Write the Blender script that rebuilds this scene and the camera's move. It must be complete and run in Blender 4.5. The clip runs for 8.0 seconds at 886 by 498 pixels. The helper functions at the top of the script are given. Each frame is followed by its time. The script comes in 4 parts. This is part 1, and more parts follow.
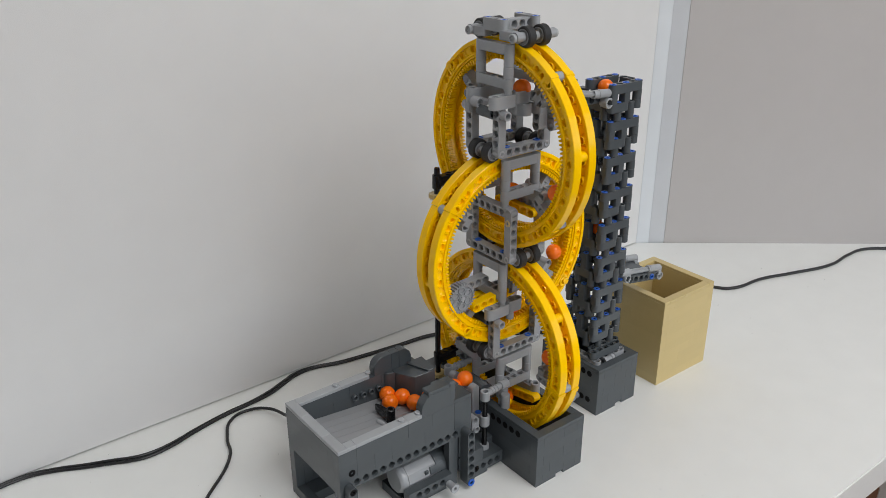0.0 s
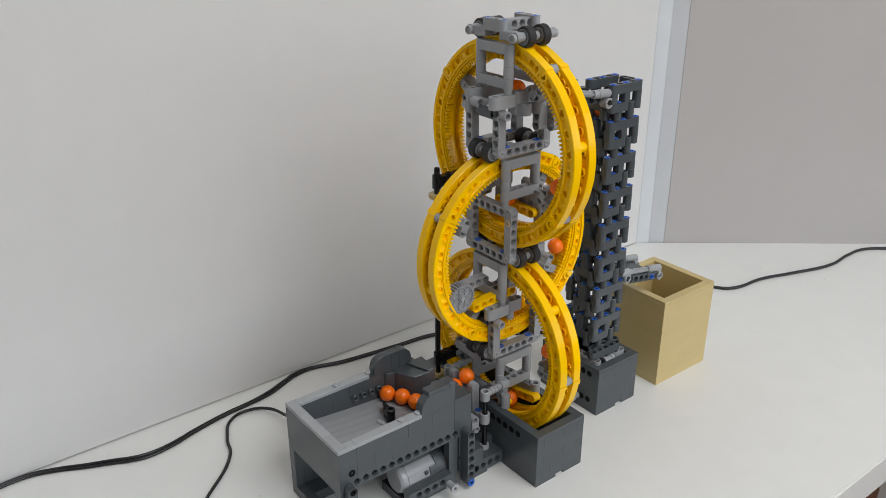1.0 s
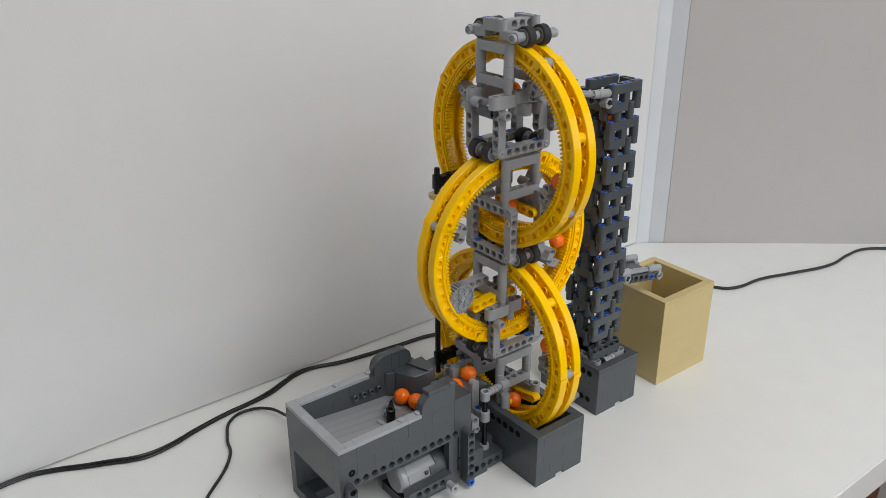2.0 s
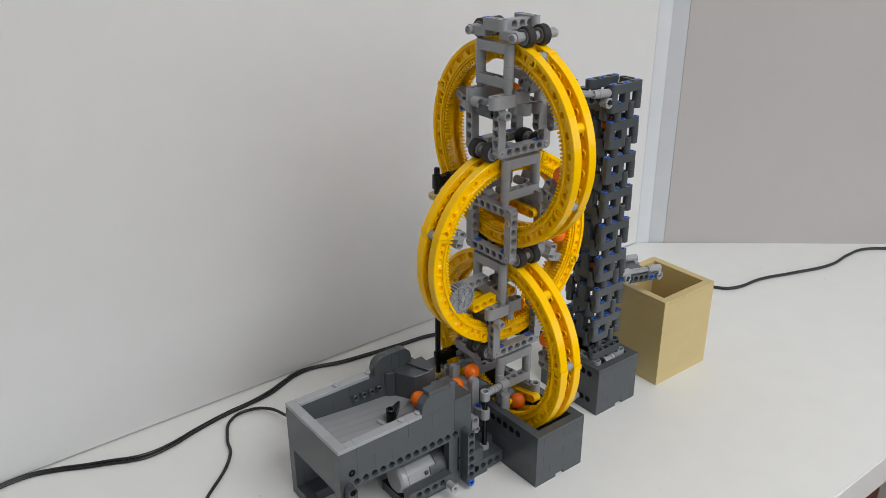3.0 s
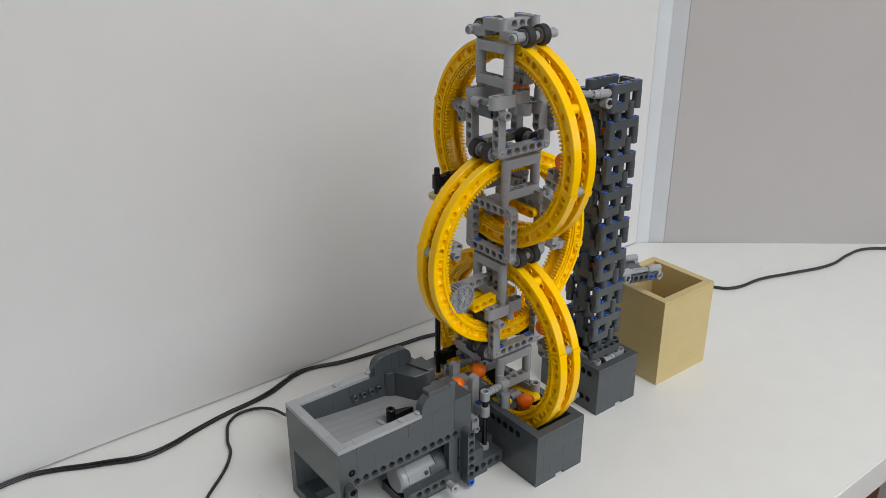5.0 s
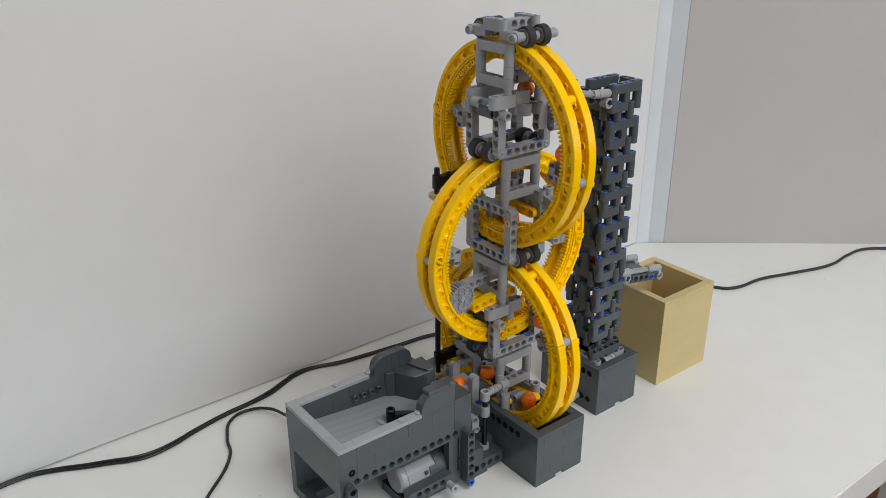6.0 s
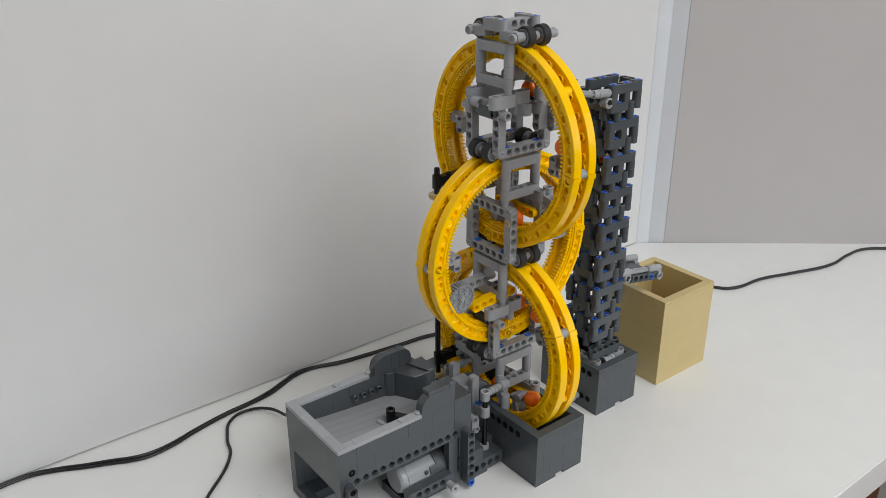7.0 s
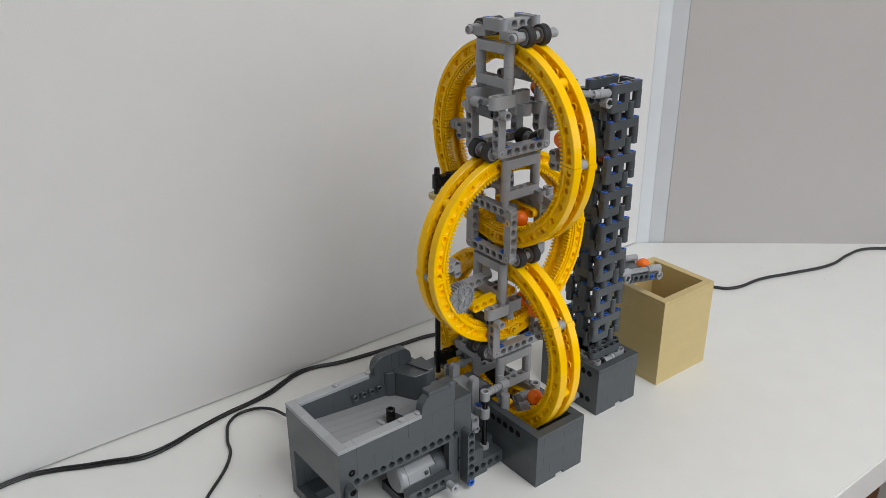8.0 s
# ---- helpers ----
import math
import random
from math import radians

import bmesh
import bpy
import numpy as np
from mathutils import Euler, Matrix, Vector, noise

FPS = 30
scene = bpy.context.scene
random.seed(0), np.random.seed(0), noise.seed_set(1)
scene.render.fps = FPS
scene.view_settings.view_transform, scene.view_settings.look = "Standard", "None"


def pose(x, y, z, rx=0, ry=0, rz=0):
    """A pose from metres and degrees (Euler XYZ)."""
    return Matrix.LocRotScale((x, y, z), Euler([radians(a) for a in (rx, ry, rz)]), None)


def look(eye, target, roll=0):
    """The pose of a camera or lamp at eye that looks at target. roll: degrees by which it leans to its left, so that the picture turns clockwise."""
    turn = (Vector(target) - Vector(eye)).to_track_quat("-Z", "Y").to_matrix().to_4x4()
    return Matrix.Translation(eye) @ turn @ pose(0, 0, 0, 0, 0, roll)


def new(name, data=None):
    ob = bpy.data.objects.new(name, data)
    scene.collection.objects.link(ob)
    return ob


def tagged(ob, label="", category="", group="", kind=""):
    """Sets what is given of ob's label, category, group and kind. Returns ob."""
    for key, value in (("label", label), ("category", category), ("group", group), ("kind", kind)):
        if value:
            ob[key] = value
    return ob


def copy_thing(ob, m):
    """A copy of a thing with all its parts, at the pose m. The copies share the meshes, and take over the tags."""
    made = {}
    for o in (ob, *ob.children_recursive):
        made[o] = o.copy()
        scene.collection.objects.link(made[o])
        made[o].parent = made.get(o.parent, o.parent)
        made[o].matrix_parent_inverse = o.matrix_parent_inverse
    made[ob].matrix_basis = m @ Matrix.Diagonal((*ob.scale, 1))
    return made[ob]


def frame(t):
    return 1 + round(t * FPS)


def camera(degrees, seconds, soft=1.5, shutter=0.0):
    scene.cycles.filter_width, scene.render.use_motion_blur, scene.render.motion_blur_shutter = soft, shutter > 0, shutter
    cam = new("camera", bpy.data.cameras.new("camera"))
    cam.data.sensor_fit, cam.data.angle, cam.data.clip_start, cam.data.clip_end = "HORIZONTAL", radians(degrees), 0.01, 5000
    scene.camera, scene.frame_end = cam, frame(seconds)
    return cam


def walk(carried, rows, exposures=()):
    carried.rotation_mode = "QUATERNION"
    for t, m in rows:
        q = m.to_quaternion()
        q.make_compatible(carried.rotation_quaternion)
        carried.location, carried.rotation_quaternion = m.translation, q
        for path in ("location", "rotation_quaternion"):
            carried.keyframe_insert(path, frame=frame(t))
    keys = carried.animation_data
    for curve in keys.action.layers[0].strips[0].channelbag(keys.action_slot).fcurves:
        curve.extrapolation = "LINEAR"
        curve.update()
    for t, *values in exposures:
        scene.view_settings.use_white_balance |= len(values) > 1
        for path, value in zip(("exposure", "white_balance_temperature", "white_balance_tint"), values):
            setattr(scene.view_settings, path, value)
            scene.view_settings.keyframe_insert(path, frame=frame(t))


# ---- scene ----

# ---------------------------------------------------------------- camera, on a stand
cam = camera(56.0, 8.0, soft=0.5)
EYE = pose(-0.40967, -0.40129, 0.47843, 65.91, 0.16, -37.80)
walk(cam, [(0.0, EYE), (8.0, EYE)])

# ---------------------------------------------------------------- world, lamps, exposure
world = bpy.data.worlds.new("daylight")
scene.world = world
world.use_nodes = True
wn = world.node_tree.nodes
sky = wn.new("ShaderNodeTexSky")
sky.sky_type = "NISHITA"
sky.sun_disc = False
sky.sun_elevation, sky.sun_rotation = radians(40), radians(200)
wn["Background"].inputs["Strength"].default_value = 0.08
world.node_tree.links.new(sky.outputs["Color"], wn["Background"].inputs["Color"])


def area_lamp(name, m, sx, sy, watts, colour):
    data = bpy.data.lights.new(name, "AREA")
    data.shape, data.size, data.size_y, data.energy, data.color = "RECTANGLE", sx, sy, watts, colour
    ob = new(name, data)
    ob.matrix_world = m
    return ob


# daylight in the opening of the window behind the table, and the ceiling lamp
area_lamp("window_daylight", look((0.8, -2.36, 0.85), (0.3, 0.1, 0.2)), 4.0, 1.4, 25, (0.94, 0.975, 1.0))
area_lamp("ceiling_lamp_glow", look((0.15, -1.1, 1.66), (0.15, -1.05, 0.0)), 1.3, 1.3, 32.0, (0.98, 0.985, 1.0))
scene.view_settings.exposure = -0.11

MM = 0.001



# ---------------------------------------------------------------- materials
def material(name, colour, rough=0.3, var=0.06, bump=0.02, scale=900.0, metal=0.0, spec=0.5, rand=0.04, grain=0.03):
    m = bpy.data.materials.new(name)
    m.use_nodes = True
    n, l = m.node_tree.nodes, m.node_tree.links
    b = n["Principled BSDF"]
    geo = n.new("ShaderNodeTexCoord")
    info = n.new("ShaderNodeObjectInfo")
    big = n.new("ShaderNodeTexNoise")
    big.inputs["Scale"].default_value, big.inputs["Detail"].default_value = 28.0, 4.0
    fine = n.new("ShaderNodeTexNoise")
    fine.inputs["Scale"].default_value, fine.inputs["Detail"].default_value = scale, 3.0
    l.new(geo.outputs["Object"], big.inputs["Vector"])
    l.new(geo.outputs["Object"], fine.inputs["Vector"])
    ramp = n.new("ShaderNodeMapRange")
    ramp.inputs["From Min"].default_value, ramp.inputs["From Max"].default_value = 0.3, 0.7
    ramp.inputs["To Min"].default_value, ramp.inputs["To Max"].default_value = 1 - var, 1 + var
    l.new(big.outputs["Fac"], ramp.inputs["Value"])
    rnd = n.new("ShaderNodeMapRange")
    rnd.inputs["To Min"].default_value, rnd.inputs["To Max"].default_value = 1 - rand, 1 + rand
    l.new(info.outputs["Random"], rnd.inputs["Value"])
    mul = n.new("ShaderNodeMath")
    mul.operation = "MULTIPLY"
    l.new(ramp.outputs["Result"], mul.inputs[0])
    l.new(rnd.outputs["Result"], mul.inputs[1])
    hsv = n.new("ShaderNodeHueSaturation")
    hsv.inputs["Color"].default_value = (*colour, 1)
    l.new(mul.outputs[0], hsv.inputs["Value"])
    l.new(hsv.outputs["Color"], b.inputs["Base Color"])
    rr = n.new("ShaderNodeMapRange")
    rr.inputs["To Min"].default_value, rr.inputs["To Max"].default_value = max(0.02, rough - grain), rough + grain
    l.new(fine.outputs["Fac"], rr.inputs["Value"])
    l.new(rr.outputs["Result"], b.inputs["Roughness"])
    bp = n.new("ShaderNodeBump")
    bp.inputs["Strength"].default_value, bp.inputs["Distance"].default_value = bump * 5, 0.0004
    l.new(fine.outputs["Fac"], bp.inputs["Height"])
    l.new(bp.outputs["Normal"], b.inputs["Normal"])
    b.inputs["Metallic"].default_value, b.inputs["Specular IOR Level"].default_value = metal, spec
    return m


YELLOW = material("yellow_plastic", (1.0, 0.58, 0.0), 0.13, 0.03, 0.004, spec=0.3)
DARK = material("dark_grey_plastic", (0.068, 0.078, 0.085), 0.25, 0.06, 0.004, rand=0.03)
LIGHT = material("light_grey_plastic", (0.30, 0.31, 0.322), 0.26, 0.05, 0.004)
SILVER = material("pale_grey_plastic", (0.33, 0.342, 0.355), 0.31, 0.04, 0.004)
BLACK = material("black_plastic", (0.007, 0.007, 0.008), 0.26, 0.1, spec=0.4)
# for black pins, and for discs that paint the dark inside pin holes
MATT_BLACK = material("matt_black_plastic", (0.006, 0.006, 0.007), 0.8, 0.1, spec=0.1)
RUBBER = material("black_rubber", (0.016, 0.016, 0.017), 0.62, 0.15, 0.08)
BLUE = material("blue_plastic", (0.01, 0.10, 0.50), 0.30, 0.05)
TAN = material("tan_plastic", (0.56, 0.435, 0.195), 0.30, 0.03, rand=0.018)
ORANGE = material("orange_plastic", (0.95, 0.175, 0.006), 0.24, 0.05, 0.01, spec=0.45)
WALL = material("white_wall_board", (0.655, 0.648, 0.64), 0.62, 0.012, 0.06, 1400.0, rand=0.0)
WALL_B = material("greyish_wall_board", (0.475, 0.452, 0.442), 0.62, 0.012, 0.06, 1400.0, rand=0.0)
TABLE = material("white_laminate", (0.77, 0.775, 0.75), 0.30, 0.015, 0.025, 1800.0, rand=0.0)
# darker copy of the cool white panel: its shaded side is in the colour
PANEL_SHADED = material("pale_grey_panel", (0.56, 0.575, 0.60), 0.35, 0.02, 0.02, rand=0.0)
PANEL = material("cool_white_panel", (0.66, 0.69, 0.72), 0.35, 0.02, 0.02, rand=0.0)
CABLE = material("black_cable_rubber", (0.012, 0.012, 0.013), 0.33, 0.15)
FLOORWOOD = material("brown_wood_floor", (0.16, 0.075, 0.04), 0.4, 0.25, 0.05, 300.0)
DUST = material("grey_dust", (0.33, 0.32, 0.30), 0.8, 0.2)
WALL_UNSEEN = material("grey_wall_paint", (0.30, 0.295, 0.29), 0.7, 0.03, 0.06, 1400.0)
CEIL = material("white_ceiling_paint", (0.8, 0.8, 0.79), 0.8, 0.02)



# ---------------------------------------------------------------- mesh helpers, in millimetres
def V(*a):
    return Vector(a)


def part(name, bm, mat, parent=None, label="", smooth=True, at=None, mats=()):
    me = bpy.data.meshes.new(name)
    bmesh.ops.remove_doubles(bm, verts=bm.verts, dist=0.002)
    bmesh.ops.recalc_face_normals(bm, faces=bm.faces)
    for v in bm.verts:
        v.co *= MM
    bm.to_mesh(me)
    bm.free()
    for mm in (mat, *mats):
        me.materials.append(mm)
    if smooth:
        for f in me.polygons:
            f.use_smooth = True
        me.set_sharp_from_angle(angle=radians(32))
    ob = new(name, me)
    if at is not None:
        ob.matrix_basis = at
    if parent is not None:
        ob.parent = parent
    if label:
        ob["label"] = label
    return ob


def twin(ob, parent, m=None, name=None):
    """Another object on the same mesh."""
    o = new(name or ob.name.split(".")[0], ob.data)
    o.parent = parent
    if m is not None:
        o.matrix_basis = m
    if "label" in ob:
        o["label"] = ob["label"]
    return o


def thing(name, label, category, at=(0, 0, 0), group="", kind="", rz=0.0):
    ob = new(name)
    ob.empty_display_size = 0.02
    ob.matrix_basis = pose(at[0] * MM, at[1] * MM, at[2] * MM, 0, 0, rz)
    return tagged(ob, label, category, group, kind)


def mm(x, y, z, rx=0, ry=0, rz=0):
    return pose(x * MM, y * MM, z * MM, rx, ry, rz)


def box(bm, x0, x1, y0, y1, z0, z1, c=0.35, mi=0):
    """A box with chamfered edges."""
    x0, x1 = min(x0, x1), max(x0, x1)
    y0, y1 = min(y0, y1), max(y0, y1)
    z0, z1 = min(z0, z1), max(z0, z1)
    c = min(c, (x1 - x0) * 0.3, (y1 - y0) * 0.3, (z1 - z0) * 0.3)
    k = {}
    for i, x in enumerate((x0, x1)):
        for j, y in enumerate((y0, y1)):
            for n, z in enumerate((z0, z1)):
                sx, sy, sz = (c, -c)[i], (c, -c)[j], (c, -c)[n]
                k[i, j, n, 0] = bm.verts.new((x, y + sy, z + sz))
                k[i, j, n, 1] = bm.verts.new((x + sx, y, z + sz))
                k[i, j, n, 2] = bm.verts.new((x + sx, y + sy, z))
    fs = []

    def face(*vs):
        f = bm.faces.new(vs)
        f.material_index = mi
        fs.append(f)

    for i in (0, 1):
        face(k[i, 0, 0, 0], k[i, 1, 0, 0], k[i, 1, 1, 0], k[i, 0, 1, 0])
        face(k[0, i, 0, 1], k[1, i, 0, 1], k[1, i, 1, 1], k[0, i, 1, 1])
        face(k[0, 0, i, 2], k[1, 0, i, 2], k[1, 1, i, 2], k[0, 1, i, 2])
    for a in (0, 1):
        for b in (0, 1):
            face(k[a, b, 0, 0], k[a, b, 1, 0], k[a, b, 1, 1], k[a, b, 0, 1])
            face(k[a, 0, b, 0], k[a, 1, b, 0], k[a, 1, b, 2], k[a, 0, b, 2])
            face(k[0, a, b, 1], k[1, a, b, 1], k[1, a, b, 2], k[0, a, b, 2])
            for n in (0, 1):
                face(k[a, b, n, 0], k[a, b, n, 1], k[a, b, n, 2])
    return fs


def axes_of(d):
    d = Vector(d).normalized()
    u = d.cross(V(0, 0, 1)) if abs(d.z) < 0.9 else d.cross(V(1, 0, 0))
    u.normalize()
    return d, u, d.cross(u)


def lathe(bm, p, d, profile, seg=20, mi=0, a0=0.0):
    """Turn a profile [(along, radius), ...] round the axis d through p; radius 0 closes to a point."""
    d, u, w = axes_of(d)
    p = Vector(p)
    rings = []
    for s, r in profile:
        if r <= 1e-6:
            rings.append([bm.verts.new(p + d * s)])
        else:
            rings.append([bm.verts.new(p + d * s + (u * math.cos(a0 + 2 * math.pi * i / seg) + w * math.sin(a0 + 2 * math.pi * i / seg)) * r) for i in range(seg)])
    for a, b in zip(rings, rings[1:]):
        for i in range(seg):
            j = (i + 1) % seg
            vs = [a[i % len(a)], a[j % len(a)], b[j % len(b)], b[i % len(b)]]
            uniq = []
            for v in vs:
                if v not in uniq:
                    uniq.append(v)
            if len(uniq) >= 3:
                f = bm.faces.new(uniq)
                f.material_index = mi


def cyl(bm, p0, p1, r, seg=18, c=0.3, mi=0):
    p0, p1 = Vector(p0), Vector(p1)
    n = (p1 - p0).length
    c = min(c, n * 0.3, r * 0.4)
    lathe(bm, p0, p1 - p0, [(0, 0), (0, r - c), (c, r), (n - c, r), (n, r - c), (n, 0)], seg, mi)


def tube(bm, p0, p1, ro, ri, seg=18, c=0.3, mi=0):
    p0, p1 = Vector(p0), Vector(p1)
    n = (p1 - p0).length
    lathe(bm, p0, p1 - p0, [(c, ri), (0, ri + c), (0, ro - c), (c, ro), (n - c, ro), (n, ro - c), (n, ri + c), (n - c, ri), (c, ri)], seg, mi)


def beam(bm, p, along, hole, n, t=7.6, w=7.6, pitch=8.0, mi=0, skip=()):
    """A studless beam of n holes from the first hole's centre p: rounded ends, holes right through with a countersunk lip."""
    p = Vector(p)
    a = Vector(along).normalized()
    h = Vector(hole).normalized()
    b = h.cross(a)
    N = 16
    hw = w / 2
    for i in range(n):
        o = p + a * (pitch * i)
        pts = []
        for k in range(N):
            q = 2 * math.pi * k / N
            ca, sa = math.cos(q), math.sin(q)
            m = max(abs(ca), abs(sa))
            sx, sy = ca / m * pitch / 2, sa / m * hw
            if (i == 0 and ca < -1e-6) or (i == n - 1 and ca > 1e-6):
                sx, sy = ca * hw, sa * hw
            pts.append((sx, sy, ca, sa))
        rings = []
        for side in (-1, 1):
            z = h * (side * t / 2)
            z2 = h * (side * (t / 2 - 0.9))
            out = [bm.verts.new(o + a * x + b * y + z) for x, y, _, _ in pts]
            lip = [bm.verts.new(o + (a * c + b * s) * 3.05 + z) for _, _, c, s in pts]
            low = [bm.verts.new(o + (a * c + b * s) * 3.05 + z2) for _, _, c, s in pts]
            inn = [bm.verts.new(o + (a * c + b * s) * 2.4 + z2) for _, _, c, s in pts]
            rings.append((out, lip, low, inn))
        for k in range(N):
            j = (k + 1) % N
            for out, lip, low, inn in rings:
                for r0, r1 in ((out, lip), (lip, low), (low, inn)):
                    f = bm.faces.new((r0[k], r0[j], r1[j], r1[k]))
                    f.material_index = mi
            A, B = rings[0], rings[1]
            f = bm.faces.new((A[3][k], A[3][j], B[3][j], B[3][k]))
            f.material_index = mi
            inside = (i > 0 and pts[k][2] < 0 and pts[j][2] < 0 and abs(pts[k][0] + pitch / 2) < 1e-6 and abs(pts[j][0] + pitch / 2) < 1e-6) or \
                     (i < n - 1 and abs(pts[k][0] - pitch / 2) < 1e-6 and abs(pts[j][0] - pitch / 2) < 1e-6)
            if not inside:
                f = bm.faces.new((A[0][k], A[0][j], B[0][j], B[0][k]))
                f.material_index = mi


def axle(bm, p0, p1, r=2.3):
    """A cross axle."""
    p0, p1 = Vector(p0), Vector(p1)
    d, u, w = axes_of(p1 - p0)
    pts = []
    for q in range(4):
        c, s = [(1, 0), (0, 1), (-1, 0), (0, -1)][q]
        for x, y in ((r, -0.85), (r, 0.85), (0.85, 0.85)):
            pts.append(u * (x * c - y * s) + w * (x * s + y * c))
    a = [bm.verts.new(p0 + q) for q in pts]
    b = [bm.verts.new(p1 + q) for q in pts]
    for i in range(12):
        j = (i + 1) % 12
        bm.faces.new((a[i], a[j], b[j], b[i]))
    bm.faces.new(a)
    bm.faces.new(b)


def B():
    return bmesh.new()


# ---------------------------------------------------------------- the room
WALL_Y, COR = 291.0, (490.5, 282.5)
DX, DY = 0.7745, -0.6326          # the second wall's way


def sheet(name, pts, z0, z1, mat, **kw):
    """An upright prism over a plan outline."""
    bm = B()
    lo = [bm.verts.new((x, y, z0)) for x, y in pts]
    hi = [bm.verts.new((x, y, z1)) for x, y in pts]
    bm.faces.new(lo)
    bm.faces.new(hi)
    for i in range(len(pts)):
        j = (i + 1) % len(pts)
        bm.faces.new((lo[i], lo[j], hi[j], hi[i]))
    ob = part(name, bm, mat, smooth=False)
    return tagged(ob, kind="structure", **kw)


def along_wall(s, off=0.0):
    """Plan point s mm along the second wall, off mm behind its face."""
    return (COR[0] + DX * s - DY * off, COR[1] + DY * s + DX * off)


def build_room():
    sheet("wall_1", [(-2500, WALL_Y - 25), (70.0, WALL_Y), (473.6, WALL_Y), (473.6, WALL_Y + 60), (-2500, WALL_Y + 60)], 1.7, 1700, WALL, label="plain off-white wall board behind the table", category="wall")
    sheet("trim_1", [(475.4, WALL_Y + 1.0), COR, (COR[0] + 10, COR[1] + 60), (475.4, WALL_Y + 60)], -740, 1700, PANEL, label="narrow cool white panel in the corner", category="trim")
    sheet("trim_2", [along_wall(0.3, 0.5), along_wall(21.7, 0.4), along_wall(21.7, 60), along_wall(6, 60)], -740, 1700, PANEL_SHADED, label="narrow cool white panel beside the corner, colour darkened as shade", category="trim")
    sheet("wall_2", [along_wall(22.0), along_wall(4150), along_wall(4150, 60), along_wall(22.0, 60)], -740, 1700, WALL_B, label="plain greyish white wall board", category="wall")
    sheet("wall_5", [(-2500, WALL_Y + 9), (468.0, WALL_Y + 9), (468.0, WALL_Y + 60), (-2500, WALL_Y + 60)], -740, 0.8, WALL, label="lower wall behind the table edge", category="wall")
    sheet("baseboard", [along_wall(60, -6), along_wall(4140, -6), along_wall(4140, -0.2), along_wall(60, -0.2)], -740, -60, FLOORWOOD, label="brown wooden boarding low on the wall", category="baseboard")
    # added wall out of view, kept grey so less light bounces from the left
    sheet("wall_3", [(-2560, -2460), (-2500, -2460), (-2500, WALL_Y + 60), (-2560, WALL_Y + 60)], -740, 1700, WALL_UNSEEN, label="plain wall out of view, grey to weaken bounced light", category="wall")
    # window wall: an opening beyond the table's far end
    w = tagged(new("wall_4"), "white wall with a wide window opening", "wall", kind="structure")
    for x0, x1, z0, z1 in ((-2500, -1220, -740, 1700), (2820, 3800, -740, 1700), (-1220, 2820, -740, 130), (-1220, 2820, 1570, 1700)):
        bm = B()
        box(bm, x0, x1, -2460, -2400, z0, z1, 0.0001)
        part("wall_panel", bm, WALL, w, smooth=False)
    sheet("floor", [(-2560, -2460), (3800, -2460), (3800, 400), (-2560, 400)], -760, -740, FLOORWOOD, label="brown wooden floor below the table", category="floor")
    sheet("ceiling", [(-2560, -2460), (3800, -2460), (3800, 400), (-2560, 400)], 1700, 1730, CEIL, label="plain white ceiling", category="ceiling")
    # table
    t = thing("table", "white laminate table top against the wall", "table")
    bm = B()
    pts = [(-1250, -164.5), (1046, -164.5), along_wall(0.5, -1.7), (474.8, WALL_Y), (473, WALL_Y + 7), (-1250, WALL_Y + 7)]
    lo = [bm.verts.new((x, y, -34)) for x, y in pts]
    hi = [bm.verts.new((x, y, 0)) for x, y in pts]
    bm.faces.new(lo)
    bm.faces.new(hi)
    for i in range(len(pts)):
        j = (i + 1) % len(pts)
        bm.faces.new((lo[i], lo[j], hi[j], hi[i]))
    bmesh.ops.bevel(bm, geom=[e for e in bm.edges if all(v.co.z > -1 for v in e.verts)], offset=1.2, segments=2, affect="EDGES")
    part("tabletop", bm, TABLE, t, smooth=False)
    for x, y in ((-1150, -100), (-1150, 220), (640, -100), (440, 200)):
        bm = B()
        box(bm, x, x + 60, y, y + 60, -740, -34, 2)
        part("leg", bm, TABLE, t)
    # specks of dust on the table top
    rng = random.Random(8)
    bm = B()
    for i in range(150):
        x, y = rng.uniform(-380, 760), rng.uniform(-160, 286)
        if -140 < x < 330 and 0 < y < 140 or x > 480 + (285 - y) * 0.8:
            continue
        r, a = rng.uniform(0.25, 0.6), rng.uniform(0, 6.28)
        q = [bm.verts.new((x + r * k * math.cos(a + b), y + r * k * math.sin(a + b), 0.02)) for b, k in ((0, rng.uniform(1, 2.2)), (1.7, 0.7), (3.2, 1), (4.6, 0.8))]
        top = bm.verts.new((x, y, 0.3))
        for k in range(4):
            bm.faces.new((q[k], q[(k + 1) % 4], top))
    tagged(part("dust_specks", bm, DUST), "tiny grey dust specks on the white table", "dust", kind="stuff")
    # ceiling lamp
    c = thing("ceiling_lamp", "square white ceiling lamp", "lamp", (150, -1100, 1670))
    bm = B()
    box(bm, -670, 670, -670, 670, 4, 30, 3)
    part("housing", bm, CEIL, c)


build_room()


# ---------------------------------------------------------------- the ring lift
RX, RY = 27.8, 78.3             # the lift's upright axis
ZA, ZB, ZC = 282.7, 193.1, 103.5
RO, RI, HW = 84.6, 68.0, 11.6   # ring: outer, inner radius, half width
BALL_R = 7.0


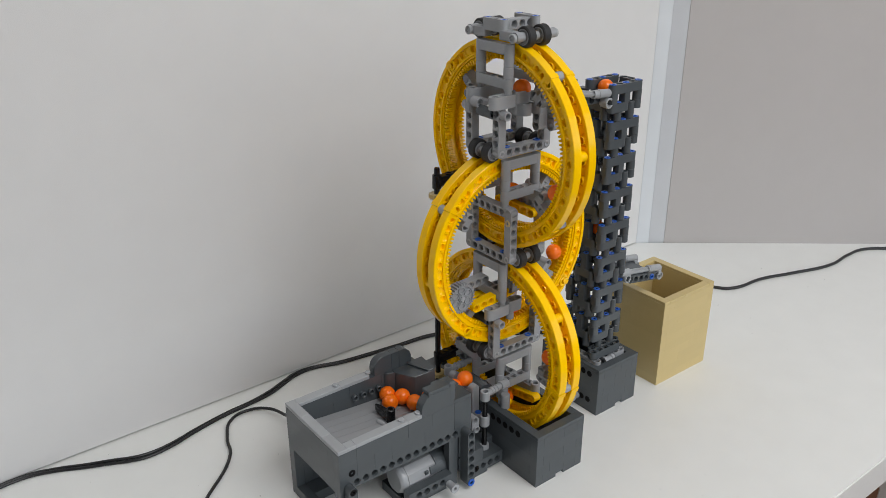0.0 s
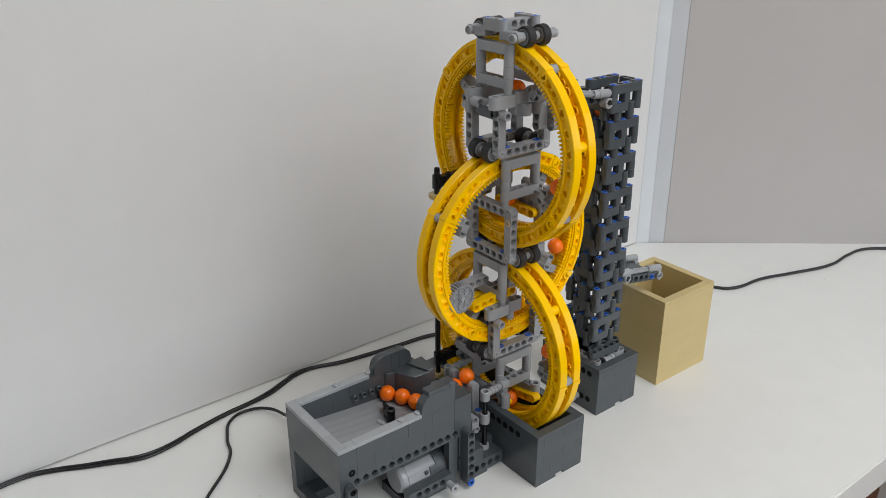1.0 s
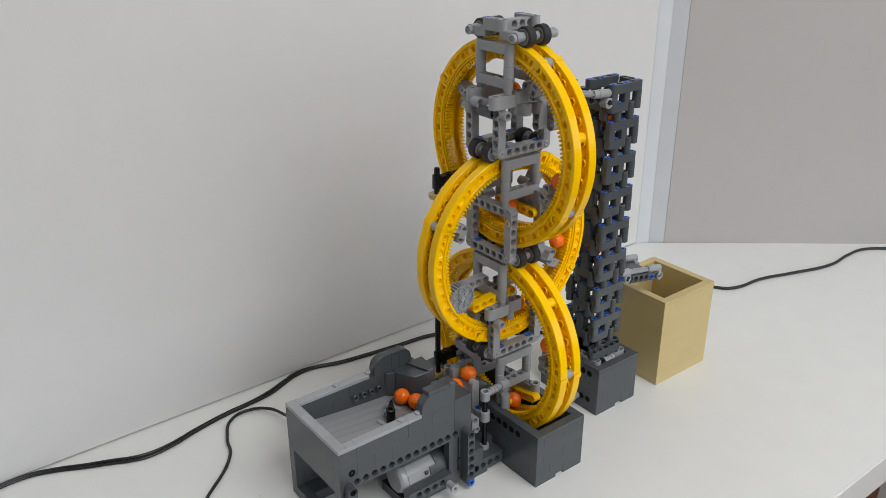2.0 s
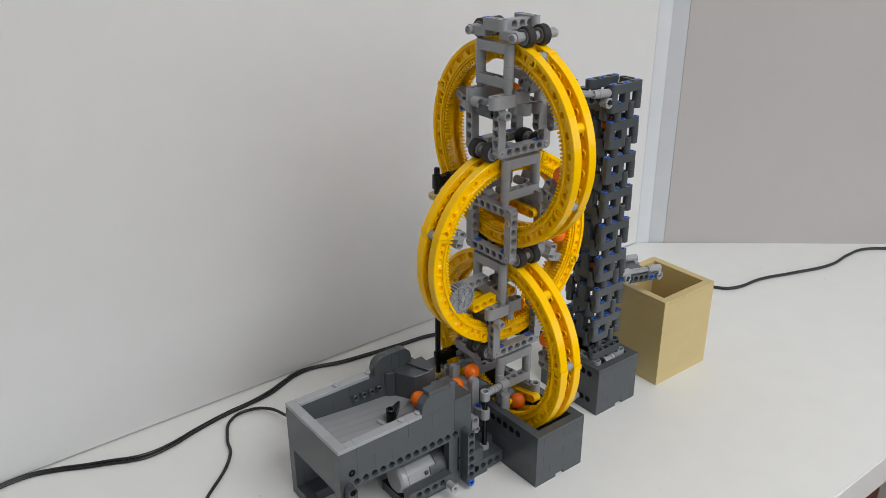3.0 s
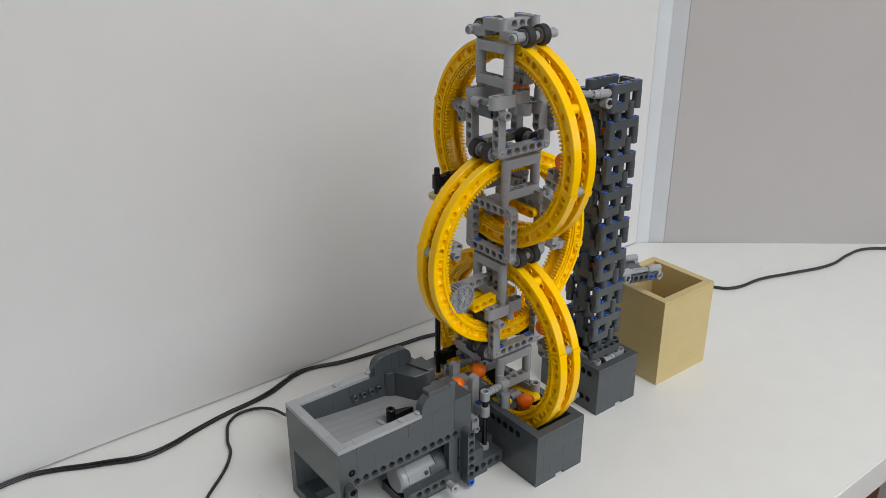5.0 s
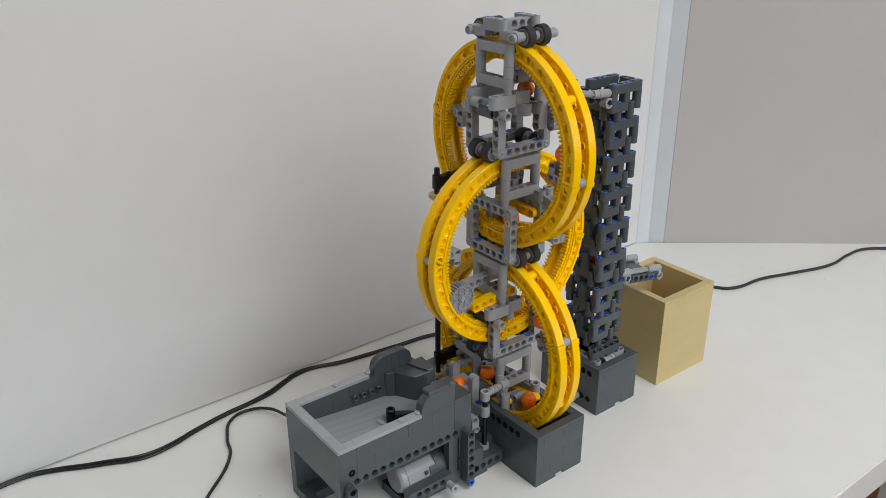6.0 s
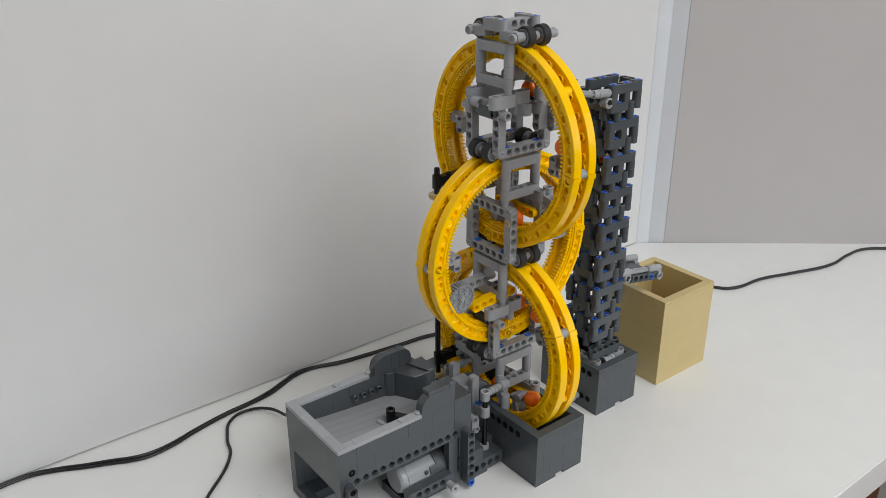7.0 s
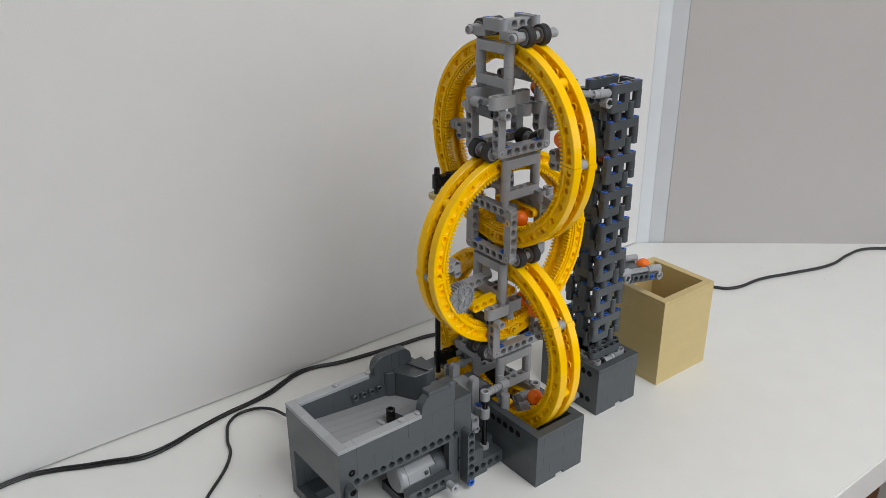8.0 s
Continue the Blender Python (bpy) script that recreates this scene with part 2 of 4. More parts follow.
def arc_band(bm, x0, x1, r0, r1, a0, a1, n=22, c=0.0):
    """A piece of a flat ring about the x axis between two radii, with end faces."""
    rows = []
    e = c if x1 > x0 else -c
    line = ((x0, r0), (x1, r0), (x1, r1), (x0, r1))
    if c:
        line = ((x0, r0), (x1, r0), (x1, r1 - c), (x1 - e, r1), (x0 + e, r1), (x0, r1 - c))
    for i in range(n + 1):
        a = a0 + (a1 - a0) * i / n
        ca, sa = math.cos(a), math.sin(a)
        rows.append([bm.verts.new((x, r * ca, r * sa)) for x, r in line])
    for p, q in zip(rows, rows[1:]):
        for k in range(len(line)):
            j = (k + 1) % len(line)
            bm.faces.new((p[k], p[j], q[j], q[k]))
    bm.faces.new(rows[0])
    bm.faces.new(rows[-1])


def gear_rack(side):
    """A quarter of a ring: rim, sunk web with hole bosses and pockets, stepped inner bands, teeth, hooked ends. side: -1 or 1 along the axis."""
    bm = B()
    g = radians(0.08)
    a0, a1 = g, math.pi / 2 - g
    xi, xo = 3.7 * side, HW * side
    arc_band(bm, xi, xo, 81.4, RO, a0, a1, 30, 0.45)                       # rim
    arc_band(bm, xi, xo - 0.2 * side, 73.4, 75.2, a0, a1, 30, 0.3)         # inner bands, in steps
    arc_band(bm, xi + 0.3 * side, xo - 1.7 * side, 71.7, 73.6, a0, a1, 30)
    arc_band(bm, xi + 0.8 * side, xo - 3.2 * side, 69.6, 72.0, a0, a1, 30)
    arc_band(bm, xi, 0.02 * side, 73.0, 74.2, a0, a1, 24)                  # bridge towards the twin ring
    # teeth
    n = 35
    for i in range(n):
        a = (i + 0.5) / n * math.pi / 2
        w0, w1 = 0.62 * math.pi / 2 / n / 2 * 1.25, 0.32 * math.pi / 2 / n / 2 * 1.25
        q = []
        for x in (xi + 0.4 * side, xo - 1.9 * side):
            for aa, r in ((a - w0, 70.9), (a - w1, RI), (a + w1, RI), (a + w0, 70.9)):
                q.append(bm.verts.new((x, r * math.cos(aa), r * math.sin(aa))))
        for k in range(3):
            bm.faces.new((q[k], q[k + 1], q[k + 5], q[k + 4]))
        bm.faces.new(q[0:4])
        bm.faces.new(q[4:8])
    # sunk web: bosses with pin holes take turns with deep pockets between ribs
    m = 16
    xa, xb = xi + 1.4 * side, xo - 1.5 * side
    da = math.pi / 4 / m
    for i in range(m):
        a = (2 * i + 1) * da
        near_end = i in (0, 1, m - 2, m - 1)
        pts = []
        for k in range(20):
            q = 2 * math.pi * (k + 0.5) / 20
            cq, sq = math.cos(q), math.sin(q)
            f = max(abs(cq), abs(sq))
            pts.append((cq / f * 4.2, sq / f * da * 78.3, cq, sq))
        if i % 2 == 0 or near_end:
            prof = ((3.3, 3.6, 0), (3.2, 3.45, -0.35), (2.95, 3.2, -0.5), (2.6, 2.75, -0.4), (2.35, 2.5, 0.2), (2.2, 2.3, 2.2))
        else:
            prof = ((3.3, 3.5, 0), (3.0, 3.2, 0.25), (2.5, 2.6, 0.9), (1.7, 1.7, 1.15))
        inner = ((3.3, 3.6, 0), (3.15, 3.45, -2.0), (2.9, 3.2, -2.4), (2.4, 2.6, -2.4), (2.2, 2.4, 0.6)) if prof[-1][2] > 2 else ((3.3, 3.5, 0), (3.0, 3.1, -0.7), (2.3, 2.3, -1.0))
        for x, dx, prof in ((xa, side, inner), (xb, -side, prof)):
            rings = [[bm.verts.new((x, (78.3 + c) * math.cos(a + t / 78.3), (78.3 + c) * math.sin(a + t / 78.3))) for c, t, _, _ in pts]]
            for rc, rt, h0 in prof:
                rings.append([bm.verts.new((x + dx * h0, (78.3 + c * rc) * math.cos(a + t * rt / 78.3), (78.3 + c * rc) * math.sin(a + t * rt / 78.3))) for _, _, c, t in pts])
            for p, q in zip(rings, rings[1:]):
                for k in range(20):
                    j = (k + 1) % 20
                    bm.faces.new((p[k], p[j], q[j], q[k]))
            bm.faces.new(rings[-1])
    # hooked end: a raised tab on the rim and a round eye on the side
    arc_band(bm, xi - 0.1 * side, xo + 0.35 * side, RO - 0.8, RO + 0.6, a0, a0 + radians(2.3), 3, 0.2)
    arc_band(bm, xo - 0.6 * side, xo + 0.45 * side, 78.6, RO + 0.3, a0, a0 + radians(3.0), 3)
    ea = a0 + radians(3.0)
    tube(bm, (xo - 2.6 * side, 79.4 * math.cos(ea), 79.4 * math.sin(ea)), (xo + 0.45 * side, 79.4 * math.cos(ea), 79.4 * math.sin(ea)), 4.2, 2.4, 20, 0.35)
    for a in (a0 + radians(1.0), a1 - radians(1.0)):
        arc_band(bm, xi + 0.2 * side, xo - 0.2 * side, 74.2, RO - 0.2, a - radians(0.8), a + radians(0.8), 2)
    return bm


def build_ring(lift, name, z, turn):
    """A double ring of eight gear racks that turns about its own level axis."""
    ring = new(name)
    ring.parent = lift
    ring["label"] = "bright yellow toothed double ring"
    ring.matrix_basis = mm(RX, RY, z) @ turn
    return ring


def fill_ring(ring, first):
    ob = []
    for s in (-1, 1):
        if first is None:
            r = part("gear_rack", gear_rack(s), YELLOW, ring)
        else:
            r = twin(first[(s + 1) // 2], ring)
        ob.append(r)
        for q in (1, 2, 3):
            twin(r, ring, pose(0, 0, 0, 90 * q))
    for q in range(4):
        if first is None and q == 0:
            bm = B()
            cyl(bm, (-4.4, 80.0, 0), (4.4, 80.0, 0), 4.0, 16)
            pin = part("joint_pin", bm, LIGHT, ring, "light grey joint pin")
            bm = B()
            c, s = math.cos(radians(45)), math.sin(radians(45))
            cyl(bm, (-4, 79 * c, 79 * s), (4, 79 * c, 79 * s), 4.2, 14)
            lug = part("lug", bm, YELLOW, ring)
            # paddle: two short bent beams on the inside that carry a ball
            bm = B()
            beam(bm, (0, 64.0, 4.0), (0, -1, 0), (1, 0, 0), 2, 11.5)
            beam(bm, (0, 56.0, -4.0), (0, 0, 1), (1, 0, 0), 1, 11.3)
            box(bm, -5.5, 5.5, 52.6, 59.4, -3.5, 3.5, 0.4)
            box(bm, -5.6, 5.6, 62.5, 70.5, 0.4, 7.6, 0.6)
            pad = part("paddle", bm, LIGHT, ring, "light grey ball paddle")
            fill_ring.kit = (pin, lug, pad)
        elif q == 0:
            for o in fill_ring.kit:
                twin(o, ring)
        else:
            for o in fill_ring.kit:
                twin(o, ring, pose(0, 0, 0, 90 * q))
    return ob


def roller(lift, y, z, m, ends, kit=[]):
    """A pair of rubber tyred wheels on one axle."""
    if not kit:
        bm = B()
        axle(bm, (-12.1, 0, 0), (12.1, 0, 0))
        cyl(bm, (-3.6, 0, 0), (3.6, 0, 0), 3.2)
        kit.append(part("axle", bm, SILVER, lift))
        bm = B()
        lathe(bm, (-3.6, 0, 0), (1, 0, 0), [(0.6, 0), (0.6, 2.4), (0, 2.6), (0, 3.4), (1.2, 3.7), (1.2, 5.0), (-0.3, 5.3), (-0.3, 6.0), (7.5, 6.0), (7.5, 5.3), (6, 5.0), (6, 3.7), (7.2, 3.4), (7.2, 2.6), (6.6, 2.4), (6.6, 0)], 20)
        kit.append(part("wheel_hub", bm, LIGHT, lift))
        bm = B()
        lathe(bm, (-3.9, 0, 0), (1, 0, 0), [(0.4, 5.8), (0.2, 6.4), (0.3, 7.3), (1.2, 8.0), (6.6, 8.0), (7.5, 7.3), (7.6, 6.4), (7.4, 5.8), (0.4, 5.8)], 26)
        kit.append(part("tyre", bm, RUBBER, lift))
        made = list(kit)
        made[0].matrix_basis = m @ mm(0, y, z)
        for o in made[1:]:
            o.matrix_basis = m @ mm(-7.6, y, z)
    else:
        twin(kit[0], lift, m @ mm(0, y, z))
        for o in kit[1:]:
            twin(o, lift, m @ mm(-7.6, y, z))
    for o in kit[1:]:
        twin(o, lift, m @ mm(7.6, y, z))
    if ends:
        for s in (-1, 1):
            bm = B()
            tube(bm, (13.0 * s, 0, 0), (22.5 * s, 0, 0), 3.4, 2.2)
            lathe(bm, (15.5 * s, 0, 0), (s, 0, 0), [(0, 3.4), (0, 3.9), (1.4, 3.9), (1.4, 3.4)], 18)
            axle(bm, (12.0 * s, 0, 0), (21.6 * s, 0, 0))
            part("axle_end", bm, SILVER, lift, at=m @ mm(0, y, z))


def ladder(lift, m, x, zt):
    """Two posts with two rungs, zt the top of the upper rung."""
    bm = B()
    for y in (-16, 16):
        cyl(bm, (x, y, zt - 16.8), (x, y, zt), 4.0, 20, 0.4)
        cyl(bm, (x, y, zt - 25.6), (x, y, zt - 17.0), 4.0, 20, 0.4)
        cyl(bm, (x, y, zt - 17.4), (x, y, zt - 16.4), 3.7, 20, 0.1)
    box(bm, x - 3.6, x + 3.6, -15.5, 15.5, zt - 8.2, zt - 0.2, 0.5)
    part("ladder_frame", bm, LIGHT, lift, at=m)
    bm = B()
    beam(bm, (x, -16, zt - 29.5), (0, 1, 0), (0, 0, 1), 5)
    part("rung", bm, LIGHT, lift, at=m)
    for y in (-16, 16):
        bm = B()
        lathe(bm, (x, y, zt - 41), (0, 0, 1), [(0, 0), (0, 3.0), (6.2, 3.0), (6.4, 3.75), (8.0, 3.75), (8.0, 0)], 16)
        part("pin", bm, LIGHT, lift, at=m)


def pin_end(lift, m, p, d, mat=None, n=2.2):
    bm = B()
    d = Vector(d).normalized()
    tube(bm, Vector(p), Vector(p) + d * n, 2.75, 1.3, 14, 0.25)
    part("pin", bm, mat or SILVER, lift, at=m)


def cage(lift, m, zc, closed):
    """The roller cage round a ring's top: two upright frames, and what carries the upper ladder on them."""
    for x in (-16, 16):
        s = 1 if x > 0 else -1
        bm = B()
        beam(bm, (x, -24, zc), (0, 1, 0), (1, 0, 0), 7)
        part("cross_beam", bm, LIGHT, lift, at=m)
        for y in (-24, 24):
            bm = B()
            beam(bm, (x, y, zc), (0, 0, 1), (0, 1, 0), 6 if closed else 5, 7.3, 7.3)
            part("upright", bm, LIGHT, lift, at=m)
            pin_end(lift, m, (x + s * 3.0, y, zc), (s, 0, 0), n=1.2)
            bm = B()
            tube(bm, (x, y * 0.667, zc + 3.5), (x, y * 0.667, zc + 4.6), 2.9, 1.3, 12, 0.2)
            part("pin", bm, BLUE, lift, "blue friction pin", at=m)
        if closed:
            bm = B()
            beam(bm, (x, -24, zc + 40), (0, 1, 0), (1, 0, 0), 7)
            part("cross_beam", bm, LIGHT, lift, at=m)
            for y in (-24, 24):
                bm = B()
                tube(bm, (x + s * 3.4, y, zc + 32), (x + s * 4.1, y, zc + 32), 2.9, 1.4, 14, 0.2)
                part("pin", bm, TAN, lift, "tan pin", at=m)
        else:
            for y in (-24, 24):
                bm = B()
                tube(bm, (x + s * 3, y, zc + 31), (x + s * 10, y, zc + 31), 3.6, 2.2, 16)
                part("bush", bm, SILVER, lift, at=m)
            if x < 0:
                for y, n in ((-25, 2), (14, 3)):
                    bm = B()
                    beam(bm, (x - 0.5, y, zc + 40.5), (0, 1, 0), (0, 0, 1), n, 9.6, 9.0)
                    part("corner_block", bm, LIGHT, lift, at=m)
                bm = B()
                beam(bm, (x - 1, 7.5, zc + 41.5), (0, -1, 0), (0, 0, 1), 2, 10.5)
                cyl(bm, (x - 1, 7.5, zc + 29), (x - 1, 7.5, zc + 36), 3.4, 14)
                part("angle_block", bm, LIGHT, lift, at=m)
            else:
                bm = B()
                beam(bm, (x, 26, zc + 40.5), (0, -1, 0), (0, 0, 1), 6, 11)
                part("top_beam", bm, LIGHT, lift, at=m)
                bm = B()
                box(bm, x - 3.8, x + 3.8, 22.2, 29.8, zc + 26, zc + 36, 1.5)
                part("top_beam", bm, LIGHT, lift, at=m)
    if not closed:
        bm = B()
        tube(bm, (-13, 27, zc + 31), (4, 27, zc + 31), 4.3, 2.7, 18)
        part("axle_connector", bm, DARK, lift, "dark grey axle connector", at=m)
        bm = B()
        tube(bm, (2, 28, zc + 37), (10, 28, zc + 37), 4.3, 2.6, 18)
        box(bm, 2, 10, 18, 26, zc + 33, zc + 39, 2.0)
        part("curved_connector", bm, LIGHT, lift, at=m)
    else:
        # a short block and a round bush where the next ladder stands on the far frame
        bm = B()
        beam(bm, (16, -24, zc + 48), (0, 1, 0), (0, 0, 1), 3, 9.0)
        part("block", bm, LIGHT, lift, at=m)
        bm = B()
        tube(bm, (24, -24, zc + 40), (24, -24, zc + 54), 4.3, 2.7, 18)
        part("bush", bm, LIGHT, lift, at=m)


def gear(lift, p, d, r, n, mat, name="gear"):
    """A spur gear with a round web, holes and a cross axle hole."""
    bm = B()
    d, u, w = axes_of(d)
    p = Vector(p)
    ring = []
    for s in (-3.6, 3.6):
        row = []
        for i in range(n):
            for f, rr in ((0.0, r - 1.1), (0.22, r + 0.7), (0.5, r + 0.7), (0.72, r - 1.1)):
                a = 2 * math.pi * (i + f) / n
                row.append(bm.verts.new(p + d * s + (u * math.cos(a) + w * math.sin(a)) * rr))
        ring.append(row)
    k = len(ring[0])
    for i in range(k):
        bm.faces.new((ring[0][i], ring[0][(i + 1) % k], ring[1][(i + 1) % k], ring[1][i]))
    for s, row in zip((-1, 1), ring):
        inner = [bm.verts.new(p + d * (3.6 * s) + (v.co - p - d * (3.6 * s)) .normalized() * (r - 1.7)) for v in row]
        deep = [bm.verts.new(v.co - d * (1.3 * s)) for v in inner]
        for i in range(k):
            j = (i + 1) % k
            bm.faces.new((row[i], row[j], inner[j], inner[i]))
            bm.faces.new((inner[i], inner[j], deep[j], deep[i]))
        bm.faces.new(deep)
    wheel = part(name, bm, mat, lift)
    for i in range(6):
        a = math.pi / 6 + math.pi / 3 * i
        c = p + (u * math.cos(a) + w * math.sin(a)) * (r * 0.57)
        bm = B()
        tube(bm, c - d * 3.5, c + d * 3.5, r * 0.27, r * 0.2, 14, 0.2)
        part("eye", bm, mat, wheel)
    bm = B()
    tube(bm, p - d * 3.8, p + d * 3.8, 3.4, 2.3, 14, 0.2)
    part("hub", bm, mat, wheel)


def build_lift():
    lift = thing("ring_lift", "grey plastic brick machine with three linked yellow rings", "ball machine")
    A, Bm, C, D = mm(RX, RY, ZA), mm(RX, RY, ZB, 0, 0, 90), mm(RX, RY, ZC), mm(RX, RY, ZC - 89.6, 0, 0, 90)
    for m in (A, Bm, C, D):
        for y in (-25, 25):
            roller(lift, y, 88.0, m, m is A)
    for m in (A, Bm, C, D):
        for x in (-16, 16):
            ladder(lift, m, x, 82.5)
    cage(lift, Bm, 89.3, False)
    cage(lift, C, 89.3, True)
    cage(lift, D, 89.3, False)
    # cap over the top ring
    for x in (-16, 16):
        for s in (-1, 1):
            bm = B()
            beam(bm, (x, 25.5 * s, 88.5), (0, -s, 0), (1, 0, 0), 1)
            box(bm, x - 3.8, x + 3.8, min(8 * s, 22.2 * s), max(8 * s, 22.2 * s), 84.7, 92.3, 0.8)
            part("axle_holder", bm, LIGHT, lift, at=A)
            bm = B()
            tube(bm, (x, 9 * s, 98.4), (x, 9 * s, 99.2), 2.8, 1.3, 12, 0.2)
            part("pin", bm, BLUE, lift, "blue friction pin", at=A)
        bm = B()
        beam(bm, (x, -9, 94.8), (0, 1, 0), (0, 0, 1), 3, 9.0, pitch=9.0)
        part("cap_beam", bm, LIGHT, lift, at=A)
    bm = B()
    beam(bm, (-12, -3.8, 94.5), (1, 0, 0), (0, 1, 0), 4)
    part("cap_beam", bm, LIGHT, lift, at=A)
    # yellow ball guides at the three transfers
    for p, d, hole, n in (((-13, 69.6, 150.3), (1, 0, 0.11), (0, 1, 0), 6), ((-12, 88, 146), (1, 0, 0), (0, 1, 0), 5),
                          ((39, 97, 227), (0, -1, -0.02), (1, 0, 0), 6),
                          ((38.5, 76, 46), (0, -1, 0.2), (1, 0, 0), 5)):
        bm = B()
        beam(bm, p, d, hole, n)
        part("guide_beam", bm, YELLOW, lift, "yellow ball guide beam")
    for p, d in (((16.2, 52.7, 52.8), (0, 1, 0)), ((16.2, 54.4, 226.8), (0, 1, 0))):
        bm = B()
        cyl(bm, Vector(p) - Vector(d) * 1.0, Vector(p) + Vector(d) * 4, 2.7, 16, 0.8)
        part("guide_stop", bm, YELLOW, lift, "yellow round stop")
    bm = B()
    cyl(bm, (9.6, 52, 49.5), (9.6, 52, 64), 4.2, 18, 0.6)
    box(bm, 6, 14, 52, 58, 52, 60, 0.8)
    part("stop_holder", bm, LIGHT, lift)
    for p in ((47, 60, 240), (54, 58, 232)):
        bm = B()
        beam(bm, p, (0, -1, -0.2), (0, 0, 1), 3)
        part("side_beam", bm, LIGHT, lift)
    bm = B()
    beam(bm, (44, 84, 55.5), (0, -1, 0), (0, 0, 1), 5)
    part("edge_beam", bm, LIGHT, lift)
    bm = B()
    tube(bm, (44, 50, 51.5), (44, 50, 63), 4.2, 2.6, 18)
    part("bush", bm, SILVER, lift)
    # drive gears inside the two lower rings, and their shaft
    gear(lift, (-27.5, 70.6, 163.5), (0, 1, 0), 12.6, 30, LIGHT)
    gear(lift, (22, 122.0, 72.0), (1, 0, 0), 12.0, 24, LIGHT)
    for p0, p1 in (((-27.5, 66, 163.5), (-27.5, 100, 163.5)), ((10, 122, 72), (40, 122, 72)), ((0.6, 100, 314.5), (14.6, 100, 314.5))):
        bm = B()
        axle(bm, p0, p1)
        part("axle", bm, SILVER, lift)
    bm = B()
    beam(bm, (-23.5, 84, 163.5), (1, 0, 0.05), (0, 1, 0), 5)
    part("gear_arm", bm, LIGHT, lift)
    bm = B()
    beam(bm, (5, 110, 91), (0, -1, 0), (0, 0, 1), 4, 8.0)
    part("frame_beam", bm, LIGHT, lift)
    bm = B()
    beam(bm, (13, 110, 91), (1, 0, 0), (0, 0, 1), 3, 8.0)
    part("frame_beam", bm, LIGHT, lift)
    SX, SY = -8.0, 126
    bm = B()
    lathe(bm, (SX, SY, 18), (0, 0, 1), [(0, 0), (0, 2.5), (237.5, 2.5), (238.5, 2.0), (238.5, 0)], 14)
    part("drive_shaft", bm, BLACK, lift, "black upright drive shaft")
    for z0, z1, x1 in ((237.8, 250.8, 17.4), (63.1, 81.1, 11.5)):
        bm = B()
        zm = (z0 + z1) / 2
        cyl(bm, (SX, SY, zm - 6), (SX, SY, zm + 6), 4.0, 16)
        box(bm, SX, x1, SY - 4, SY + 4, zm - 4.5, zm + 4.5, 0.8)
        cyl(bm, (x1, SY, zm - 4.5), (x1, SY, zm + 4.5), 4.0, 16)
        tube(bm, ((SX + x1) / 2, SY, zm + 4.4), ((SX + x1) / 2, SY, zm + 5.2), 3.4, 2.2, 14, 0.2)
        part("shaft_bracket", bm, BLACK, lift, "black plastic shaft bracket")
    for z in (228.6, 52.1):
        bm = B()
        lathe(bm, (SX, SY, z), (0, 0, 1), [(0, 2.4), (0, 4.4), (1.5, 6.4), (5, 6.4), (5, 2.4)], 12)
        for k in range(12):
            q = 2 * math.pi * k / 12
            box(bm, SX + 6.4 * math.cos(q) - 0.6, SX + 6.4 * math.cos(q) + 0.6, SY + 6.4 * math.sin(q) - 0.6, SY + 6.4 * math.sin(q) + 0.6, z + 1, z + 5, 0.2)
        part("bevel_gear", bm, TAN, lift, "small tan bevel gear")
    # run at the top towards the stair tower
    for y, z0, z1 in ((62.3, 318.5, 312.5),):
        bm = B()
        axle(bm, (54, y, z0 + 4), (112, y, z1), 2.6)
        tube(bm, (106, y, z1 + 0.6), (126, y, z1 - 1), 3.6, 2.6, 18)
        lathe(bm, (112, y, z1), (1, 0, 0), [(0, 3.5), (0, 4.1), (2, 4.1), (2, 3.5)], 18)
        tube(bm, (124, y - 4, z1 - 9), (124, y + 4, z1 - 9), 4.6, 3.0, 18)
        part("rail", bm, SILVER, lift, "pale grey guide rail")
    bm = B()
    beam(bm, (62, 70, 307), (1, 0, 0), (0, 1, 0), 8)
    part("run_beam", bm, DARK, lift, "dark grey beam of the top run")
    bm = B()
    beam(bm, (62, 87, 307), (1, 0, 0), (0, 1, 0), 8)
    part("run_beam", bm, DARK, lift, "dark grey beam of the top run")
    bm = B()
    beam(bm, (84, 94.4, 315), (1, 0, 0), (0, 0, 1), 5)
    part("run_beam", bm, DARK, lift, "dark grey beam of the top run")
    bm = B()
    box(bm, 60, 118, 74, 83, 303, 309.5, 0.5)
    part("run_floor", bm, DARK, lift)
    for x in (22, 34):
        bm = B()
        beam(bm, (x, 52, 316), (0, 1, -0.12), (0, 0, 1), 3, 9.0)
        part("catch_beam", bm, LIGHT, lift)
    bm = B()
    beam(bm, (46, 70, 314), (0, 1, 0), (0, 0, 1), 4)
    part("catch_beam", bm, DARK, lift)
    for p in ((40, 56, 300), (48, 48, 300)):
        bm = B()
        beam(bm, p, (0, 0, 1), (1, 0, 0), 3)
        part("strut", bm, LIGHT, lift)
    ringA = build_ring(lift, "ring", ZA, pose(0, 0, 0))
    kit = fill_ring(ringA, None)
    ringB = build_ring(lift, "ring", ZB, pose(0, 0, 0, 0, 0, 90))
    fill_ring(ringB, kit)
    ringC = build_ring(lift, "ring", ZC, pose(0, 0, 0))
    fill_ring(ringC, kit)
    return lift, (ringA, ringB, ringC)


